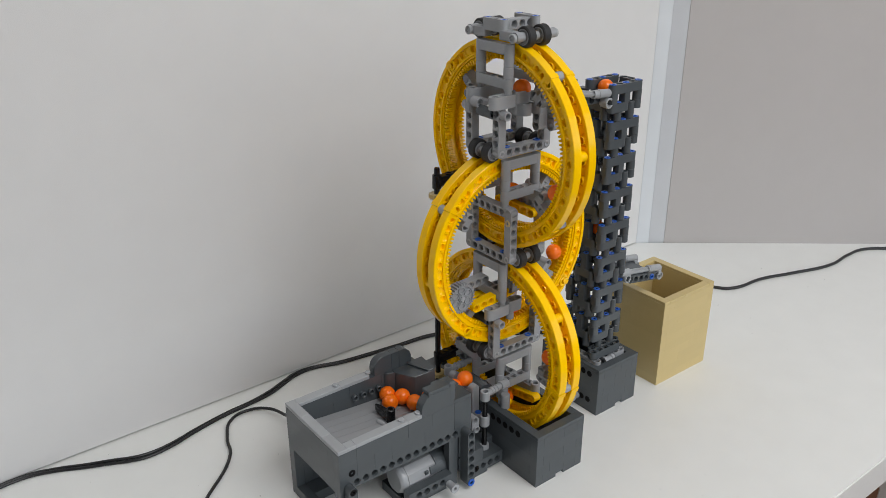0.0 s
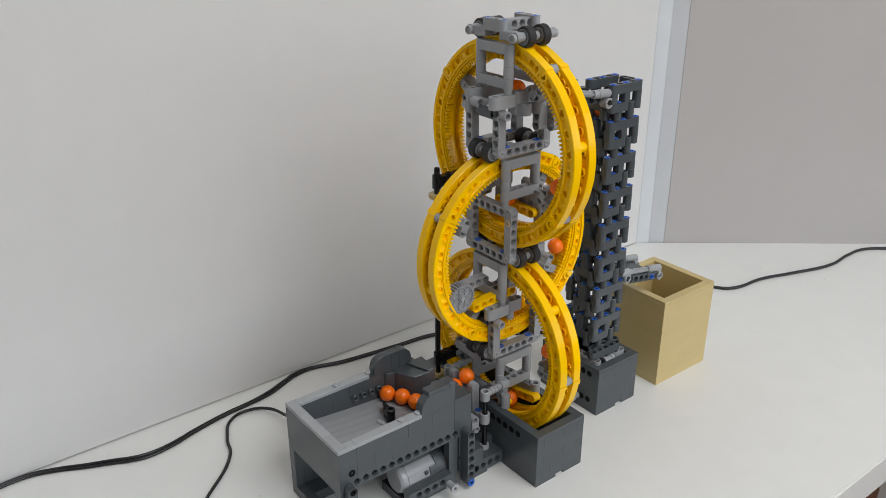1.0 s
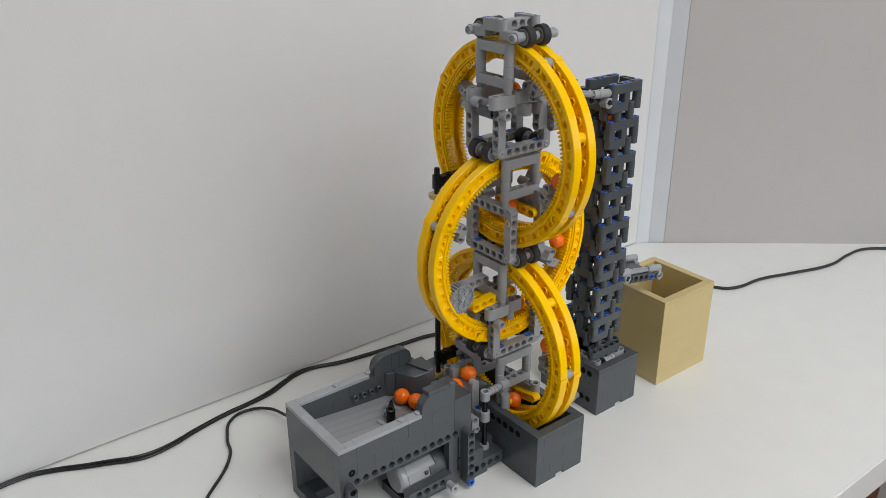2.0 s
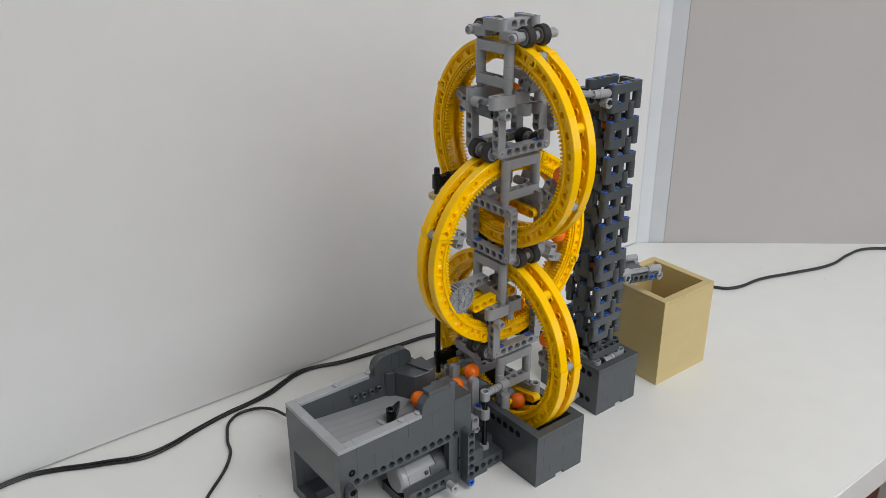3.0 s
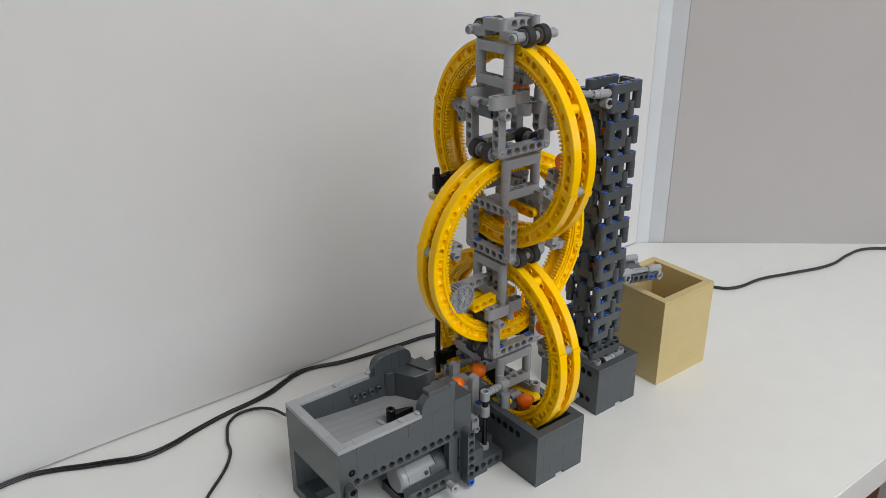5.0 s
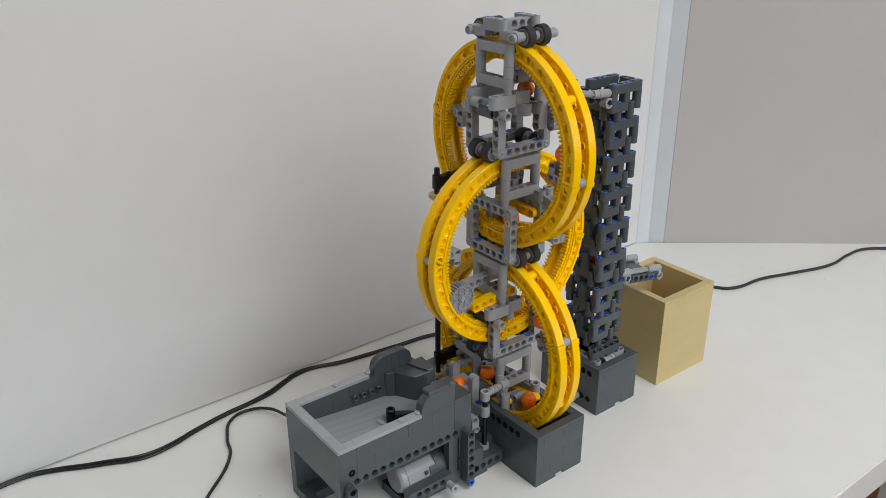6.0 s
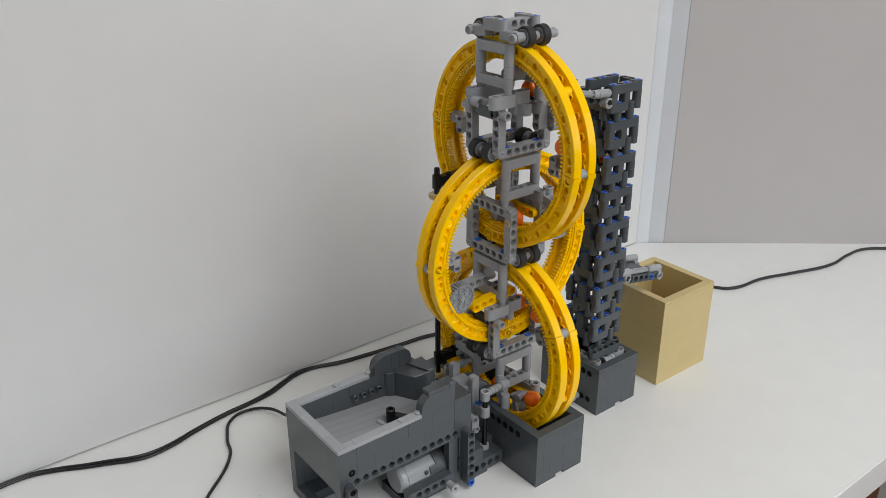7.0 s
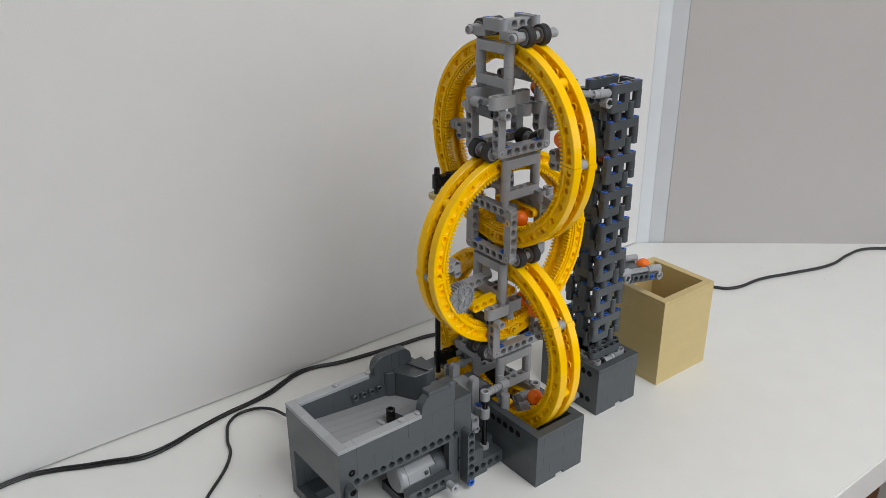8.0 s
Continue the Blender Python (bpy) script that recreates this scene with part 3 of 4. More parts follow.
def brick_mesh(lx, ly, lz, c=0.14):
    """A smooth brick: fine chamfers on the upright edges, flush above and below."""
    bm = B()
    e = c * 0.2
    pts = [(e + c, e), (lx - e - c, e), (lx - e, e + c), (lx - e, ly - e - c), (lx - e - c, ly - e), (e + c, ly - e), (e, ly - e - c), (e, e + c)]
    lo = [bm.verts.new((x, y, 0)) for x, y in pts]
    hi = [bm.verts.new((x, y, lz)) for x, y in pts]
    bm.faces.new(lo)
    bm.faces.new(hi)
    for i in range(8):
        j = (i + 1) % 8
        bm.faces.new((lo[i], lo[j], hi[j], hi[i]))
    return bm


def brick_box(parent, x0, x1, y0, y1, h, mat, rows, wall=8.0, lid=True, rand=3, notch=None):
    """A hollow box of courses of bricks with tiles round the rim. Each brick is an object of its own."""
    rng = random.Random(rand)
    hb = (h - (3.2 if lid else 0)) / rows
    kit = {}

    def brick(px, py, pz, lx, ly, lz, name):
        key = (round(lx, 1), round(ly, 1), round(lz, 1))
        if key not in kit:
            if name == "tile":
                bm = B()
                box(bm, 0.01, lx - 0.01, 0.01, ly - 0.01, 0.1, lz, 0.2)
            else:
                bm = brick_mesh(lx, ly, lz, 0.05 if mat is TAN else 0.14)
            kit[key] = part(name, bm, mat, parent)
            o = kit[key]
            o.matrix_basis = mm(px, py, pz)
        else:
            o = twin(kit[key], parent, mm(px, py, pz), name)
        return o

    def run(a, b):
        """Lengths that fill a stretch."""
        out = []
        while b - a > 0.5:
            n = min(rng.choice((16, 24, 32, 48, 64)), b - a)
            if b - a - n < 9 and b - a - n > 0.5:
                n = b - a
            out.append((a, n))
            a += n
        return out

    levels = [(i * hb, hb, "brick") for i in range(rows)] + ([(rows * hb, 3.2, "tile")] if lid else [])
    for i, (z, lz, nm) in enumerate(levels):
        k = i % 2
        e, f = (0, wall) if k else (wall, 0)
        for yy in (y0, y1 - wall):
            if notch and i == 0 and yy == y0:
                brick(x0 + e, yy, z, notch[0] - x0 - e, wall, lz, nm)
                brick(notch[0], yy, z + 3.2, notch[1] - notch[0], wall, lz - 3.2, nm)
                brick(notch[1], yy, z, x1 - e - notch[1], wall, lz, nm)
                continue
            for a, n in run(x0 + e, x1 - e):
                brick(a, yy, z, n, wall, lz, nm)
        for xx in (x0, x1 - wall):
            for a, n in run(y0 + f, y1 - f):
                brick(xx, a, z, wall, n, lz, nm)


LIFT, RINGS = build_lift()
brick_box(LIFT, 0, 55.6, 0, 156.6, 51.2, DARK, 5, notch=(24.3, 33.4))


# ---------------------------------------------------------------- the stair tower beside the lift
TX0, TX1, TY0, TY1 = 126.0, 166.0, 57.5, 98.5


def build_tower():
    t = thing("ball_tower", "dark grey tower of stacked beams on a brick box", "ball machine")
    kit = {}

    def put(name, key, make, mat, m, label=""):
        if key not in kit:
            kit[key] = part(name, make(), mat, t, label)
            kit[key].matrix_basis = m
        else:
            twin(kit[key], t, m, name)

    def bar(n):
        def make():
            bm = B()
            beam(bm, (0, 0, 0), (1, 0, 0), (0, 0, 1), n, 8.0)
            return bm
        return make

    def post():
        bm = B()
        cyl(bm, (0, 0, 0), (0, 0, 8), 3.7, 16, 0.2)
        return bm

    def plug():
        bm = B()
        tube(bm, (0, 0, 0), (0, 0, 0.9), 2.9, 1.3, 12, 0.2)
        return bm

    def column(h):
        def make():
            bm = B()
            rows = [[bm.verts.new((3.84 * x, 3.84 * y, z)) for x, y in ((1, 0.55), (0.86, 0.86), (0.55, 1), (-0.55, 1), (-0.86, 0.86), (-1, 0.55), (-1, -0.55), (-0.86, -0.86), (-0.55, -1), (0.55, -1), (0.86, -0.86), (1, -0.55))] for z in (0, h)]
            for i in range(12):
                j = (i + 1) % 12
                bm.faces.new((rows[0][i], rows[0][j], rows[1][j], rows[1][i]))
            bm.faces.new(rows[0])
            bm.faces.new(rows[1])
            return bm
        return make

    def cup():
        bm = B()
        tube(bm, (0, 0, 0), (0, 0, 15), 3.8, 2.5, 18, 0.3)
        return bm

    def hanger():
        bm = B()
        for z in (0, 8.1):
            cyl(bm, (0, 0, z), (0, 0, z + 8), 4.0, 20, 0.25)
        return bm

    yn, yf = TY0 + 4, TY1 - 4
    xn, xf = TX0 + 4, TX1 - 4
    for k in range(9):
        z = 314 - 32 * k
        z2 = z - 16
        top = k == 0
        # upper course: long bars on two sides, a shorter one across the back
        for y in (yn, yf):
            yy = y - 6.5 if top and y == yf else y
            put("bar", "b5", bar(5), DARK, mm(xn, yy, z))
            for i in (0, 2, 4) if k < 8 else ():
                put("pin", "plug", plug, BLUE, mm(xn + 8 * i, yy, z + 3.5), "blue friction pin")
        put("bar", "b2" if top else "b3", bar(2 if top else 3), DARK, mm(xf, yn + 8, z, 0, 0, 90))
        # hanging ends at the back
        for y in (yn, yf):
            put("hanger", "hanger", hanger, DARK, mm(xf, y, z - 20.2))
        if k == 8:
            break
        # flat columns between the courses
        for x, y in ((xn, yn), (xn, yf), (xn + 16, yn), (xn + 16, yf)):
            put("column", "column", column(8.4), DARK, mm(x, y, z - 12.2))
        if not top:
            put("column", "tall_column", column(15.6), DARK, mm(xn, yn + 16, z - 12.2))
            put("pin", "plug", plug, BLUE, mm(xn, yn + 16, z + 3.0))
        # lower course: round the open side
        for y in (yn, yf):
            put("bar", "b3", bar(3), DARK, mm(xn, y, z2))
            put("pin", "plug", plug, BLUE, mm(xn + 8, y, z2 + 3.5))
            put("post", "post", post, DARK, mm(xn + 8, y, z2 - 12))
            put("cup", "cup", cup, DARK, mm(xn + 24, y, z2 - 12))
        put("bar", "b3", bar(3), DARK, mm(xn, yn + 8, z2, 0, 0, 90))
        put("pin", "plug", plug, BLUE, mm(xn, yn + 24, z2 + 3.5))
        put("post", "post", post, DARK, mm(xn, yn + 8, z2 - 12))
        put("post", "post", post, DARK, mm(xn, yn + 24, z2 - 12))
    return t


TOWER = build_tower()
brick_box(TOWER, 118.4, 174.0, 40.0, 116.6, 50.6, DARK, 5, rand=5, notch=(146.3, 155.4))


# ---------------------------------------------------------------- tan bin
BIN = thing("brick_bin", "open square bin of smooth tan plastic bricks", "bin")
brick_box(BIN, 206.3, 285.4, 38.4, 117.2, 95.3, TAN, 10, rand=8)
bm = B()
box(bm, 214, 277.6, 46, 109.4, 0.5, 3.5)
part("bottom", bm, TAN, BIN)


# ---------------------------------------------------------------- hopper
HX0, HX1, HY0, HY1 = -165.4, -37.5, 42.2, 124.1


def prism_x(bm, pts, y0, y1, mi=0):
    """An outline in x, z drawn out along y."""
    a = [bm.verts.new((x, y0, z)) for x, z in pts]
    b = [bm.verts.new((x, y1, z)) for x, z in pts]
    bm.faces.new(a)
    bm.faces.new(b)
    for i in range(len(pts)):
        j = (i + 1) % len(pts)
        bm.faces.new((a[i], a[j], b[j], b[i]))


def prism_z(bm, pts, z0, z1):
    a = [bm.verts.new((x, y, z0)) for x, y in pts]
    b = [bm.verts.new((x, y, z1)) for x, y in pts]
    bm.faces.new(a)
    bm.faces.new(b)
    for i in range(len(pts)):
        j = (i + 1) % len(pts)
        bm.faces.new((a[i], a[j], b[j], b[i]))


def wall_of_bricks(parent, a0, a1, b0, b1, z0, rows, along, mat, hb=9.6, seed=1, kit=None):
    """Courses of bricks between a0 and a1 along x or y, b0 to b1 thick."""
    rng = random.Random(seed)
    kit = {} if kit is None else kit
    for i in range(rows):
        a = a0
        first = True
        while a1 - a > 0.5:
            n = rng.choice((16, 24, 32, 32, 48))
            if first and i % 2:
                n = 8 + 8 * rng.randrange(2)
            first = False
            if a1 - a - n < 9:
                n = a1 - a
            lx, ly = (n, b1 - b0) if along == "x" else (b1 - b0, n)
            px, py = (a, b0) if along == "x" else (b0, a)
            key = (round(lx, 1), round(ly, 1))
            if key not in kit:
                kit[key] = part("brick", brick_mesh(lx, ly, hb), mat, parent)
                kit[key].matrix_basis = mm(px, py, z0 + i * hb)
            else:
                twin(kit[key], parent, mm(px, py, z0 + i * hb), "brick")
            a += n


def holed_wall(bm, x0, x1, y0, y1, z0, z1, holes, zh, r=2.45):
    """A slab with round holes through it at the x places given; each cell is 8 wide."""
    N = 16
    cells = sorted(holes)
    if cells[0] - 4 - x0 > 0.2:
        box(bm, x0, cells[0] - 4, y0, y1, z0, z1, 0.05)
    if x1 - cells[-1] - 4 > 0.2:
        box(bm, cells[-1] + 4, x1, y0, y1, z0, z1, 0.05)
    for c in cells:
        for yy, dy in ((y0, 0.9), (y1, -0.9)):
            out, lip, low, inn = [], [], [], []
            for k in range(N):
                q = 2 * math.pi * k / N
                ca, sa = math.cos(q), math.sin(q)
                m = max(abs(ca), abs(sa))
                zz = (z1 - zh) if sa > 0 else (zh - z0)
                out.append(bm.verts.new((c + ca / m * 4, yy, zh + sa / m * zz)))
                lip.append(bm.verts.new((c + ca * (r + 0.65), yy, zh + sa * (r + 0.65))))
                low.append(bm.verts.new((c + ca * (r + 0.65), yy + dy, zh + sa * (r + 0.65))))
                inn.append(bm.verts.new((c + ca * r, yy + dy, zh + sa * r)))
            for k in range(N):
                j = (k + 1) % N
                for a, b in ((out, lip), (lip, low), (low, inn)):
                    bm.faces.new((a[k], a[j], b[j], b[k]))
            if yy == y0:
                keep = (out, inn)
            else:
                for k in range(N):
                    j = (k + 1) % N
                    bm.faces.new((keep[1][k], keep[1][j], inn[j], inn[k]))
                    if abs(out[k].co.z - out[j].co.z) < 1e-6:
                        bm.faces.new((keep[0][k], keep[0][j], out[j], out[k]))


def build_hopper():
    h = thing("ball_hopper", "dark grey brick hopper with a pale sloping tray", "ball machine")
    kit = {}
    # near wall: a course with holes, brick courses on it
    bm = B()
    holed_wall(bm, HX0, -50.15, HY0, HY0 + 8, 51.2, 60.8, [-150.2 + 8 * i for i in range(13)], 56.0)
    part("holed_beam", bm, DARK, h)
    wall_of_bricks(h, HX0, -55.3, HY0, HY0 + 8, 60.8, 2, "x", DARK, 12.8, 2, kit)
    # end wall, far wall
    wall_of_bricks(h, HY0 + 8, HY1, HX0, HX0 + 8, 48.0, 4, "y", DARK, 9.6, 3, {})
    wall_of_bricks(h, HX0 + 8, -40, HY1 - 8, HY1, 0.0, 9, "x", DARK, 9.6, 4, {})
    # corner posts and the low end frame
    for x0, x1, y0, y1, z0, z1 in ((HX0, HX0 + 8, HY0, HY0 + 8, 0, 51.1), (HX0, HX0 + 8, HY1 - 8, HY1, 0, 47.9), (HX0, HX0 + 8, HY0 + 8.1, HY1 - 8.1, 0, 9.6),
                                   (HX0 + 8.1, -60, HY1 - 24, HY1 - 8.2, 0, 9.6)):
        bm = B()
        box(bm, x0, x1, y0, y1, z0, z1, 0.12)
        part("frame_brick", bm, DARK, h)
    # pale rim of tiles with a few studs
    def rim(x0, x1, y0, y1):
        bm = B()
        box(bm, x0, x1, y0, y1, 86.5, 89.8, 0.25)
        return part("rim_tile", bm, SILVER, h, "pale grey rim tile")
    for a, b in ((HX0 + 8.05, -149.5), (-149.4, -101.5), (-101.4, -88.1)):
        rim(a, b, HY0, HY0 + 8)
    for a, b in ((HX0 + 8.05, -149.5), (-149.4, -117.5), (-117.4, -89.1)):
        rim(a, b, HY1 - 8, HY1)
    for a, b in ((HY0, 66), (66.1, 98), (98.1, HY1)):
        rim(HX0, HX0 + 8, a, b)
    for x, y in ((-105.5, HY0 + 4), (-89.6, HY0 + 4), (-120.5, HY1 - 4), (-88.5, HY1 - 4)):
        bm = B()
        cyl(bm, (x, y, 89.7), (x, y, 91.5), 2.45, 16, 0.2)
        part("stud", bm, SILVER, h)
    # tray: sloping planks with fine grooves
    yy = HY0 + 8.2
    wd = (HY1 - HY0 - 16.4) / 8
    first = None
    for i in range(8):
        bm = B()
        prism_x(bm, [(HX0 + 8.1, 67.2), (HX0 + 8.1, 70.4), (-110, 65.6), (-74, 62.9), (-40, 62.4), (-40, 58), (-110, 60)], 0.12, wd - 0.12)
        o = part("tray_plank", bm, LIGHT, h) if first is None else None
        if first is None:
            first = o
            o.matrix_basis = mm(0, yy, 0)
        else:
            bm.free()
            twin(first, h, mm(0, yy + wd * i, 0))
    bm = B()
    cyl(bm, (-101.6, 86.2, 65.4), (-99.6, 77.6, 64.9), 2.2, 14)
    part("slot_pin", bm, LIGHT, h)
    # four pin ends in the far wall
    for i in range(4):
        bm = B()
        tube(bm, (-105.3 + 8.05 * i, HY1 - 8.1, 74.6), (-105.3 + 8.05 * i, HY1 - 11.2, 74.6), 2.9, 1.7, 16, 0.3)
        part("pin_end", bm, DARK, h)

    # rounded guards: far and near
    def guard(x0, x1, zb, zt, y0, y1, r, both):
        pts = [(x0, zb)]
        for k in range(9):
            a = math.pi - math.pi / 2 * k / 8
            pts.append((x0 + r + r * math.cos(a), zt - r + r * math.sin(a)))
        if both:
            for k in range(9):
                a = math.pi / 2 - math.pi / 2 * k / 8
                pts.append((x1 - r + r * math.cos(a), zt - r + r * math.sin(a)))
        else:
            pts.append((x1, zt))
        pts.append((x1, zb))
        bm = B()
        prism_x(bm, pts, y0, y1)
        bmesh.ops.bevel(bm, geom=list(bm.edges), offset=0.15, segments=1, affect="EDGES")
        return part("rounded_guard", bm, DARK, h)
    guard(-84, -66.1, 86.4, 102.6, HY1 - 8, HY1, 10, False)
    for x0, x1, z1 in ((-66.0, -58.1, 102.6),):
        bm = B()
        box(bm, x0, x1, HY1 - 8, HY1, 86.4, z1, 0.2)
        part("brick", bm, DARK, h)
    half = guard(-58.0, -45.5, 86.4, 102.6, HY1 - 8, HY1, 9.5, False)
    half.matrix_basis = Matrix.Translation((-0.1035, 0, 0)) @ Matrix.Diagonal((-1, 1, 1, 1))
    guard(-88, -55.3, 86.4, 104.5, HY0, HY0 + 8, 12, False)
    bm = B()
    box(bm, -81, -61, HY0 - 0.05, HY0 + 9, 104.5, 107.7, 0.25)
    part("tile", bm, DARK, h)
    for z0, z1 in ((86.45, 89.8), (60.9, 86.3)):
        bm = B()
        box(bm, -55.2, HX1, HY0, HY0 + 16, z0, z1, 0.15)
        part("brick", bm, DARK, h)
    bm = B()
    box(bm, -50, HX1, HY0, HY0 + 16, 30, 60.8, 0.15)
    part("brick", bm, DARK, h)
    # funnel wedges that lead the balls into the run
    bm = B()
    prism_z(bm, [(-66.2, 115.9), (-66.2, 110.5), (-57, 94.0), (-36, 93.5), (-34, 115.9)], 61, 86.4)
    bmesh.ops.bevel(bm, geom=list(bm.edges), offset=0.3, segments=1, affect="EDGES")
    part("funnel_wedge", bm, DARK, h)
    bm = B()
    prism_z(bm, [(-74.3, 115.9), (-72.5, 113.6), (-66.6, 110.6), (-66.6, 115.9)], 61, 86.4)
    bmesh.ops.bevel(bm, geom=list(bm.edges), offset=0.25, segments=1, affect="EDGES")
    part("funnel_wedge", bm, DARK, h)
    bm = B()
    prism_z(bm, [(-51.5, 116.0), (-43, 93.7), (-36, 93.6), (-34, 116.0)], 86.7, 88.3)
    bmesh.ops.bevel(bm, geom=list(bm.edges), offset=0.3, segments=1, affect="EDGES")
    part("funnel_cover", bm, DARK, h)
    bm = B()
    prism_z(bm, [(-80, 50.3), (-56, 74.3), (-37.6, 74.3), (-37.6, 58.3), (-55.4, 58.3), (-55.4, 50.3)], 61, 88)
    bmesh.ops.bevel(bm, geom=list(bm.edges), offset=0.3, segments=1, affect="EDGES")
    part("funnel_wedge", bm, DARK, h)
    bm = B()
    prism_z(bm, [(-78, 51.3), (-55.6, 73.6), (-37.8, 73.6), (-37.8, 58.4), (-55.4, 58.4), (-55.4, 50.4)], 88.1, 91.2)
    bmesh.ops.bevel(bm, geom=list(bm.edges), offset=0.3, segments=1, affect="EDGES")
    part("tile", bm, DARK, h)
    bm = B()
    box(bm, -40, -20.5, 74.5, 91.3, 56, 60.8, 0.3)
    part("run_floor", bm, DARK, h)
    # dark ramp beyond the lifter
    for y0, y1 in ((70, 83.2), (83.4, 96)):
        bm = B()
        pts = [(-3.5, 50), (-3.5, 66)]
        for k in range(9):
            a = math.pi / 2 - math.pi / 2 * k / 8
            pts.append((-1 + 17 * math.cos(a), 50 + 17.5 * math.sin(a)))
        prism_x(bm, pts, y0, y1)
        part("drop_ramp", bm, DARK, h)
    # lifter guide: upright rod, connectors, cross pin
    bm = B()
    cyl(bm, (-12, 54, 8), (-12, 54, 72), 2.4, 12)
    part("guide_rod", bm, BLACK, h, "black upright guide rod")
    for z in (70.5,):
        bm = B()
        tube(bm, (-12, 54, z - 4.5), (-12, 54, z + 4.5), 4.2, 2.5, 18)
        cyl(bm, (-9, 55, z), (10, 58, z - 0.5), 2.9, 14)
        for k in range(3):
            tube(bm, (-5 + 3.6 * k, 55.6 + 0.6 * k, z - 0.1 * k), (-3.4 + 3.6 * k, 55.9 + 0.6 * k, z - 0.1 * k), 3.6, 2.6, 16)
        tube(bm, (8, 57.6, z - 0.4), (17, 58.6, z - 0.6), 4.0, 2.6, 14)
        part("rod_connector", bm, SILVER, h, "pale grey rod connector")
    bm = B()
    cyl(bm, (13, 58, 52), (13, 58, 68), 4.0, 16)
    part("bush", bm, LIGHT, h)
    bm = B()
    tube(bm, (-10, 108, 64), (-10, 108, 73), 4.0, 2.5, 18)
    cyl(bm, (-7, 108, 69), (16, 108, 69), 2.7, 14)
    for k in range(3):
        tube(bm, (-2 + 4.5 * k, 108, 69), (0.2 + 4.5 * k, 108, 69), 3.6, 2.6, 16)
    part("rod_connector", bm, SILVER, h, "pale grey rod connector")
    bm = B()
    cyl(bm, (-10, 108, 10), (-10, 108, 68), 2.4, 12)
    part("guide_rod", bm, BLACK, h, "black upright guide rod")
    for z in (40,):
        bm = B()
        beam(bm, (-22, 58, z), (0, 0, 1), (0, 1, 0), 2)
        tube(bm, (-22, 52, z), (-22, 58, z), 3.2, 2.2, 14)
        part("cross_block", bm, LIGHT, h)
    # low brick between hopper and lift
    bm = B()
    holed_wall(bm, -40, -0.4, HY0, HY0 + 8, 3.2, 15.2, [-30.8, -22.8, -14.8, -6.8], 8.5)
    part("holed_beam", bm, DARK, h)
    for x0, x1, y0, y1, z0, z1 in ((-36, -18, HY0, HY0 + 8, 0, 3.15), (-36, -0.5, HY0 + 8.1, HY0 + 40, 0, 15), (-50, -22.8, HY0 + 0.05, HY0 + 22, 15.25, 28.4), (-20, -0.5, HY0 + 14, HY0 + 24, 15.1, 22)):
        bm = B()
        box(bm, x0, x1, y0, y1, z0, z1, 0.15)
        part("brick", bm, DARK, h)
    bm = B()
    tube(bm, (-30.8, HY0 - 0.6, 8.5), (-30.8, HY0 + 2, 8.5), 2.9, 1.2, 16)
    part("pin_end", bm, MATT_BLACK, h, "black pin")
    bm = B()
    tube(bm, (-12, 54, 15.1), (-12, 54, 20), 4.2, 2.5, 18)
    part("rod_bush", bm, SILVER, h, "pale grey bush at the rod's foot")
    bm = B()
    box(bm, -60.8, -53.0, HY0 - 0.08, HY0 + 8.1, 89.9, 108.2, 1.6)
    part("rounded_guard", bm, DARK, h)
    # uprights on the near face
    bm = B()
    beam(bm, (-45.0, HY0 - 5.1, 8), (0, 0, 1), (0, 1, 0), 7, 10.0)
    part("upright", bm, DARK, h)
    bm = B()
    box(bm, -60.5, -51.5, HY0 + 0.1, HY0 + 8, 4, 51.1, 0.15)
    part("frame_brick", bm, DARK, h)
    bm = B()
    tube(bm, (-45.0, HY0 - 11.2, 8), (-45.0, HY0 - 9.9, 8), 3.4, 1.7, 18)
    part("pin_end", bm, BLUE, h, "blue friction pin")
    bm = B()
    beam(bm, (-158.5, HY0 - 4.1, 2.5 + 4), (0, 0, 1), (0, 1, 0), 7)
    part("upright", bm, DARK, h)
    for x, z in ((-154.3, 65.8), (-158.5, 54.5)):
        bm = B()
        tube(bm, (x, HY0 - (0.5 if z > 60 else 8.2), z), (x, HY0 + 1, z), 3.0, 0.9, 14)
        part("pin_end", bm, MATT_BLACK, h, "black pin")
    # motor slung under the tray
    bm = B()
    MY, MZ, MR = 60, 22.5, 13.2
    lathe(bm, (-105, MY, MZ), (1, 0, 0), [(0, 0), (0, 10.5), (1.0, 12), (3, MR - 0.1), (6.5, MR - 0.1)], 10)
    part("motor_end", bm, LIGHT, h, "light grey motor end")
    bm = B()
    lathe(bm, (-98.4, MY, MZ), (1, 0, 0), [(0, 0), (0, MR - 0.5), (0.6, MR), (48, MR), (48.5, MR - 0.5), (48.5, 0)], 10)
    part("motor_can", bm, LIGHT, h, "pale grey motor barrel")
    # dark sleeve with a stepped edge over the barrel's inner end
    for x0, q0, q1 in ((-70.5, 100, 150), (-77.0, 150.3, 178), (-66.0, 178.3, 206), (-61.0, 206.3, 260)):
        bm = B()
        arc_band(bm, x0, -48.5, MR + 0.1, MR + 0.9, radians(q0), radians(q1), 5, 0.2)
        part("motor_sleeve", bm, DARK, h, "dark grey motor sleeve", at=mm(0, MY, MZ))
    bm = B()
    box(bm, -82.2, -78.8, MY - MR - 0.4, MY - MR + 1.4, MZ + 2.0, MZ + 5.2, 0.3)
    part("motor_label", bm, DARK, h)
    bm = B()
    holed_wall(bm, -105, -60.6, 38, 46, 11.5, 21.5, [-95.0 + 8 * i for i in range(4)], 16.5)
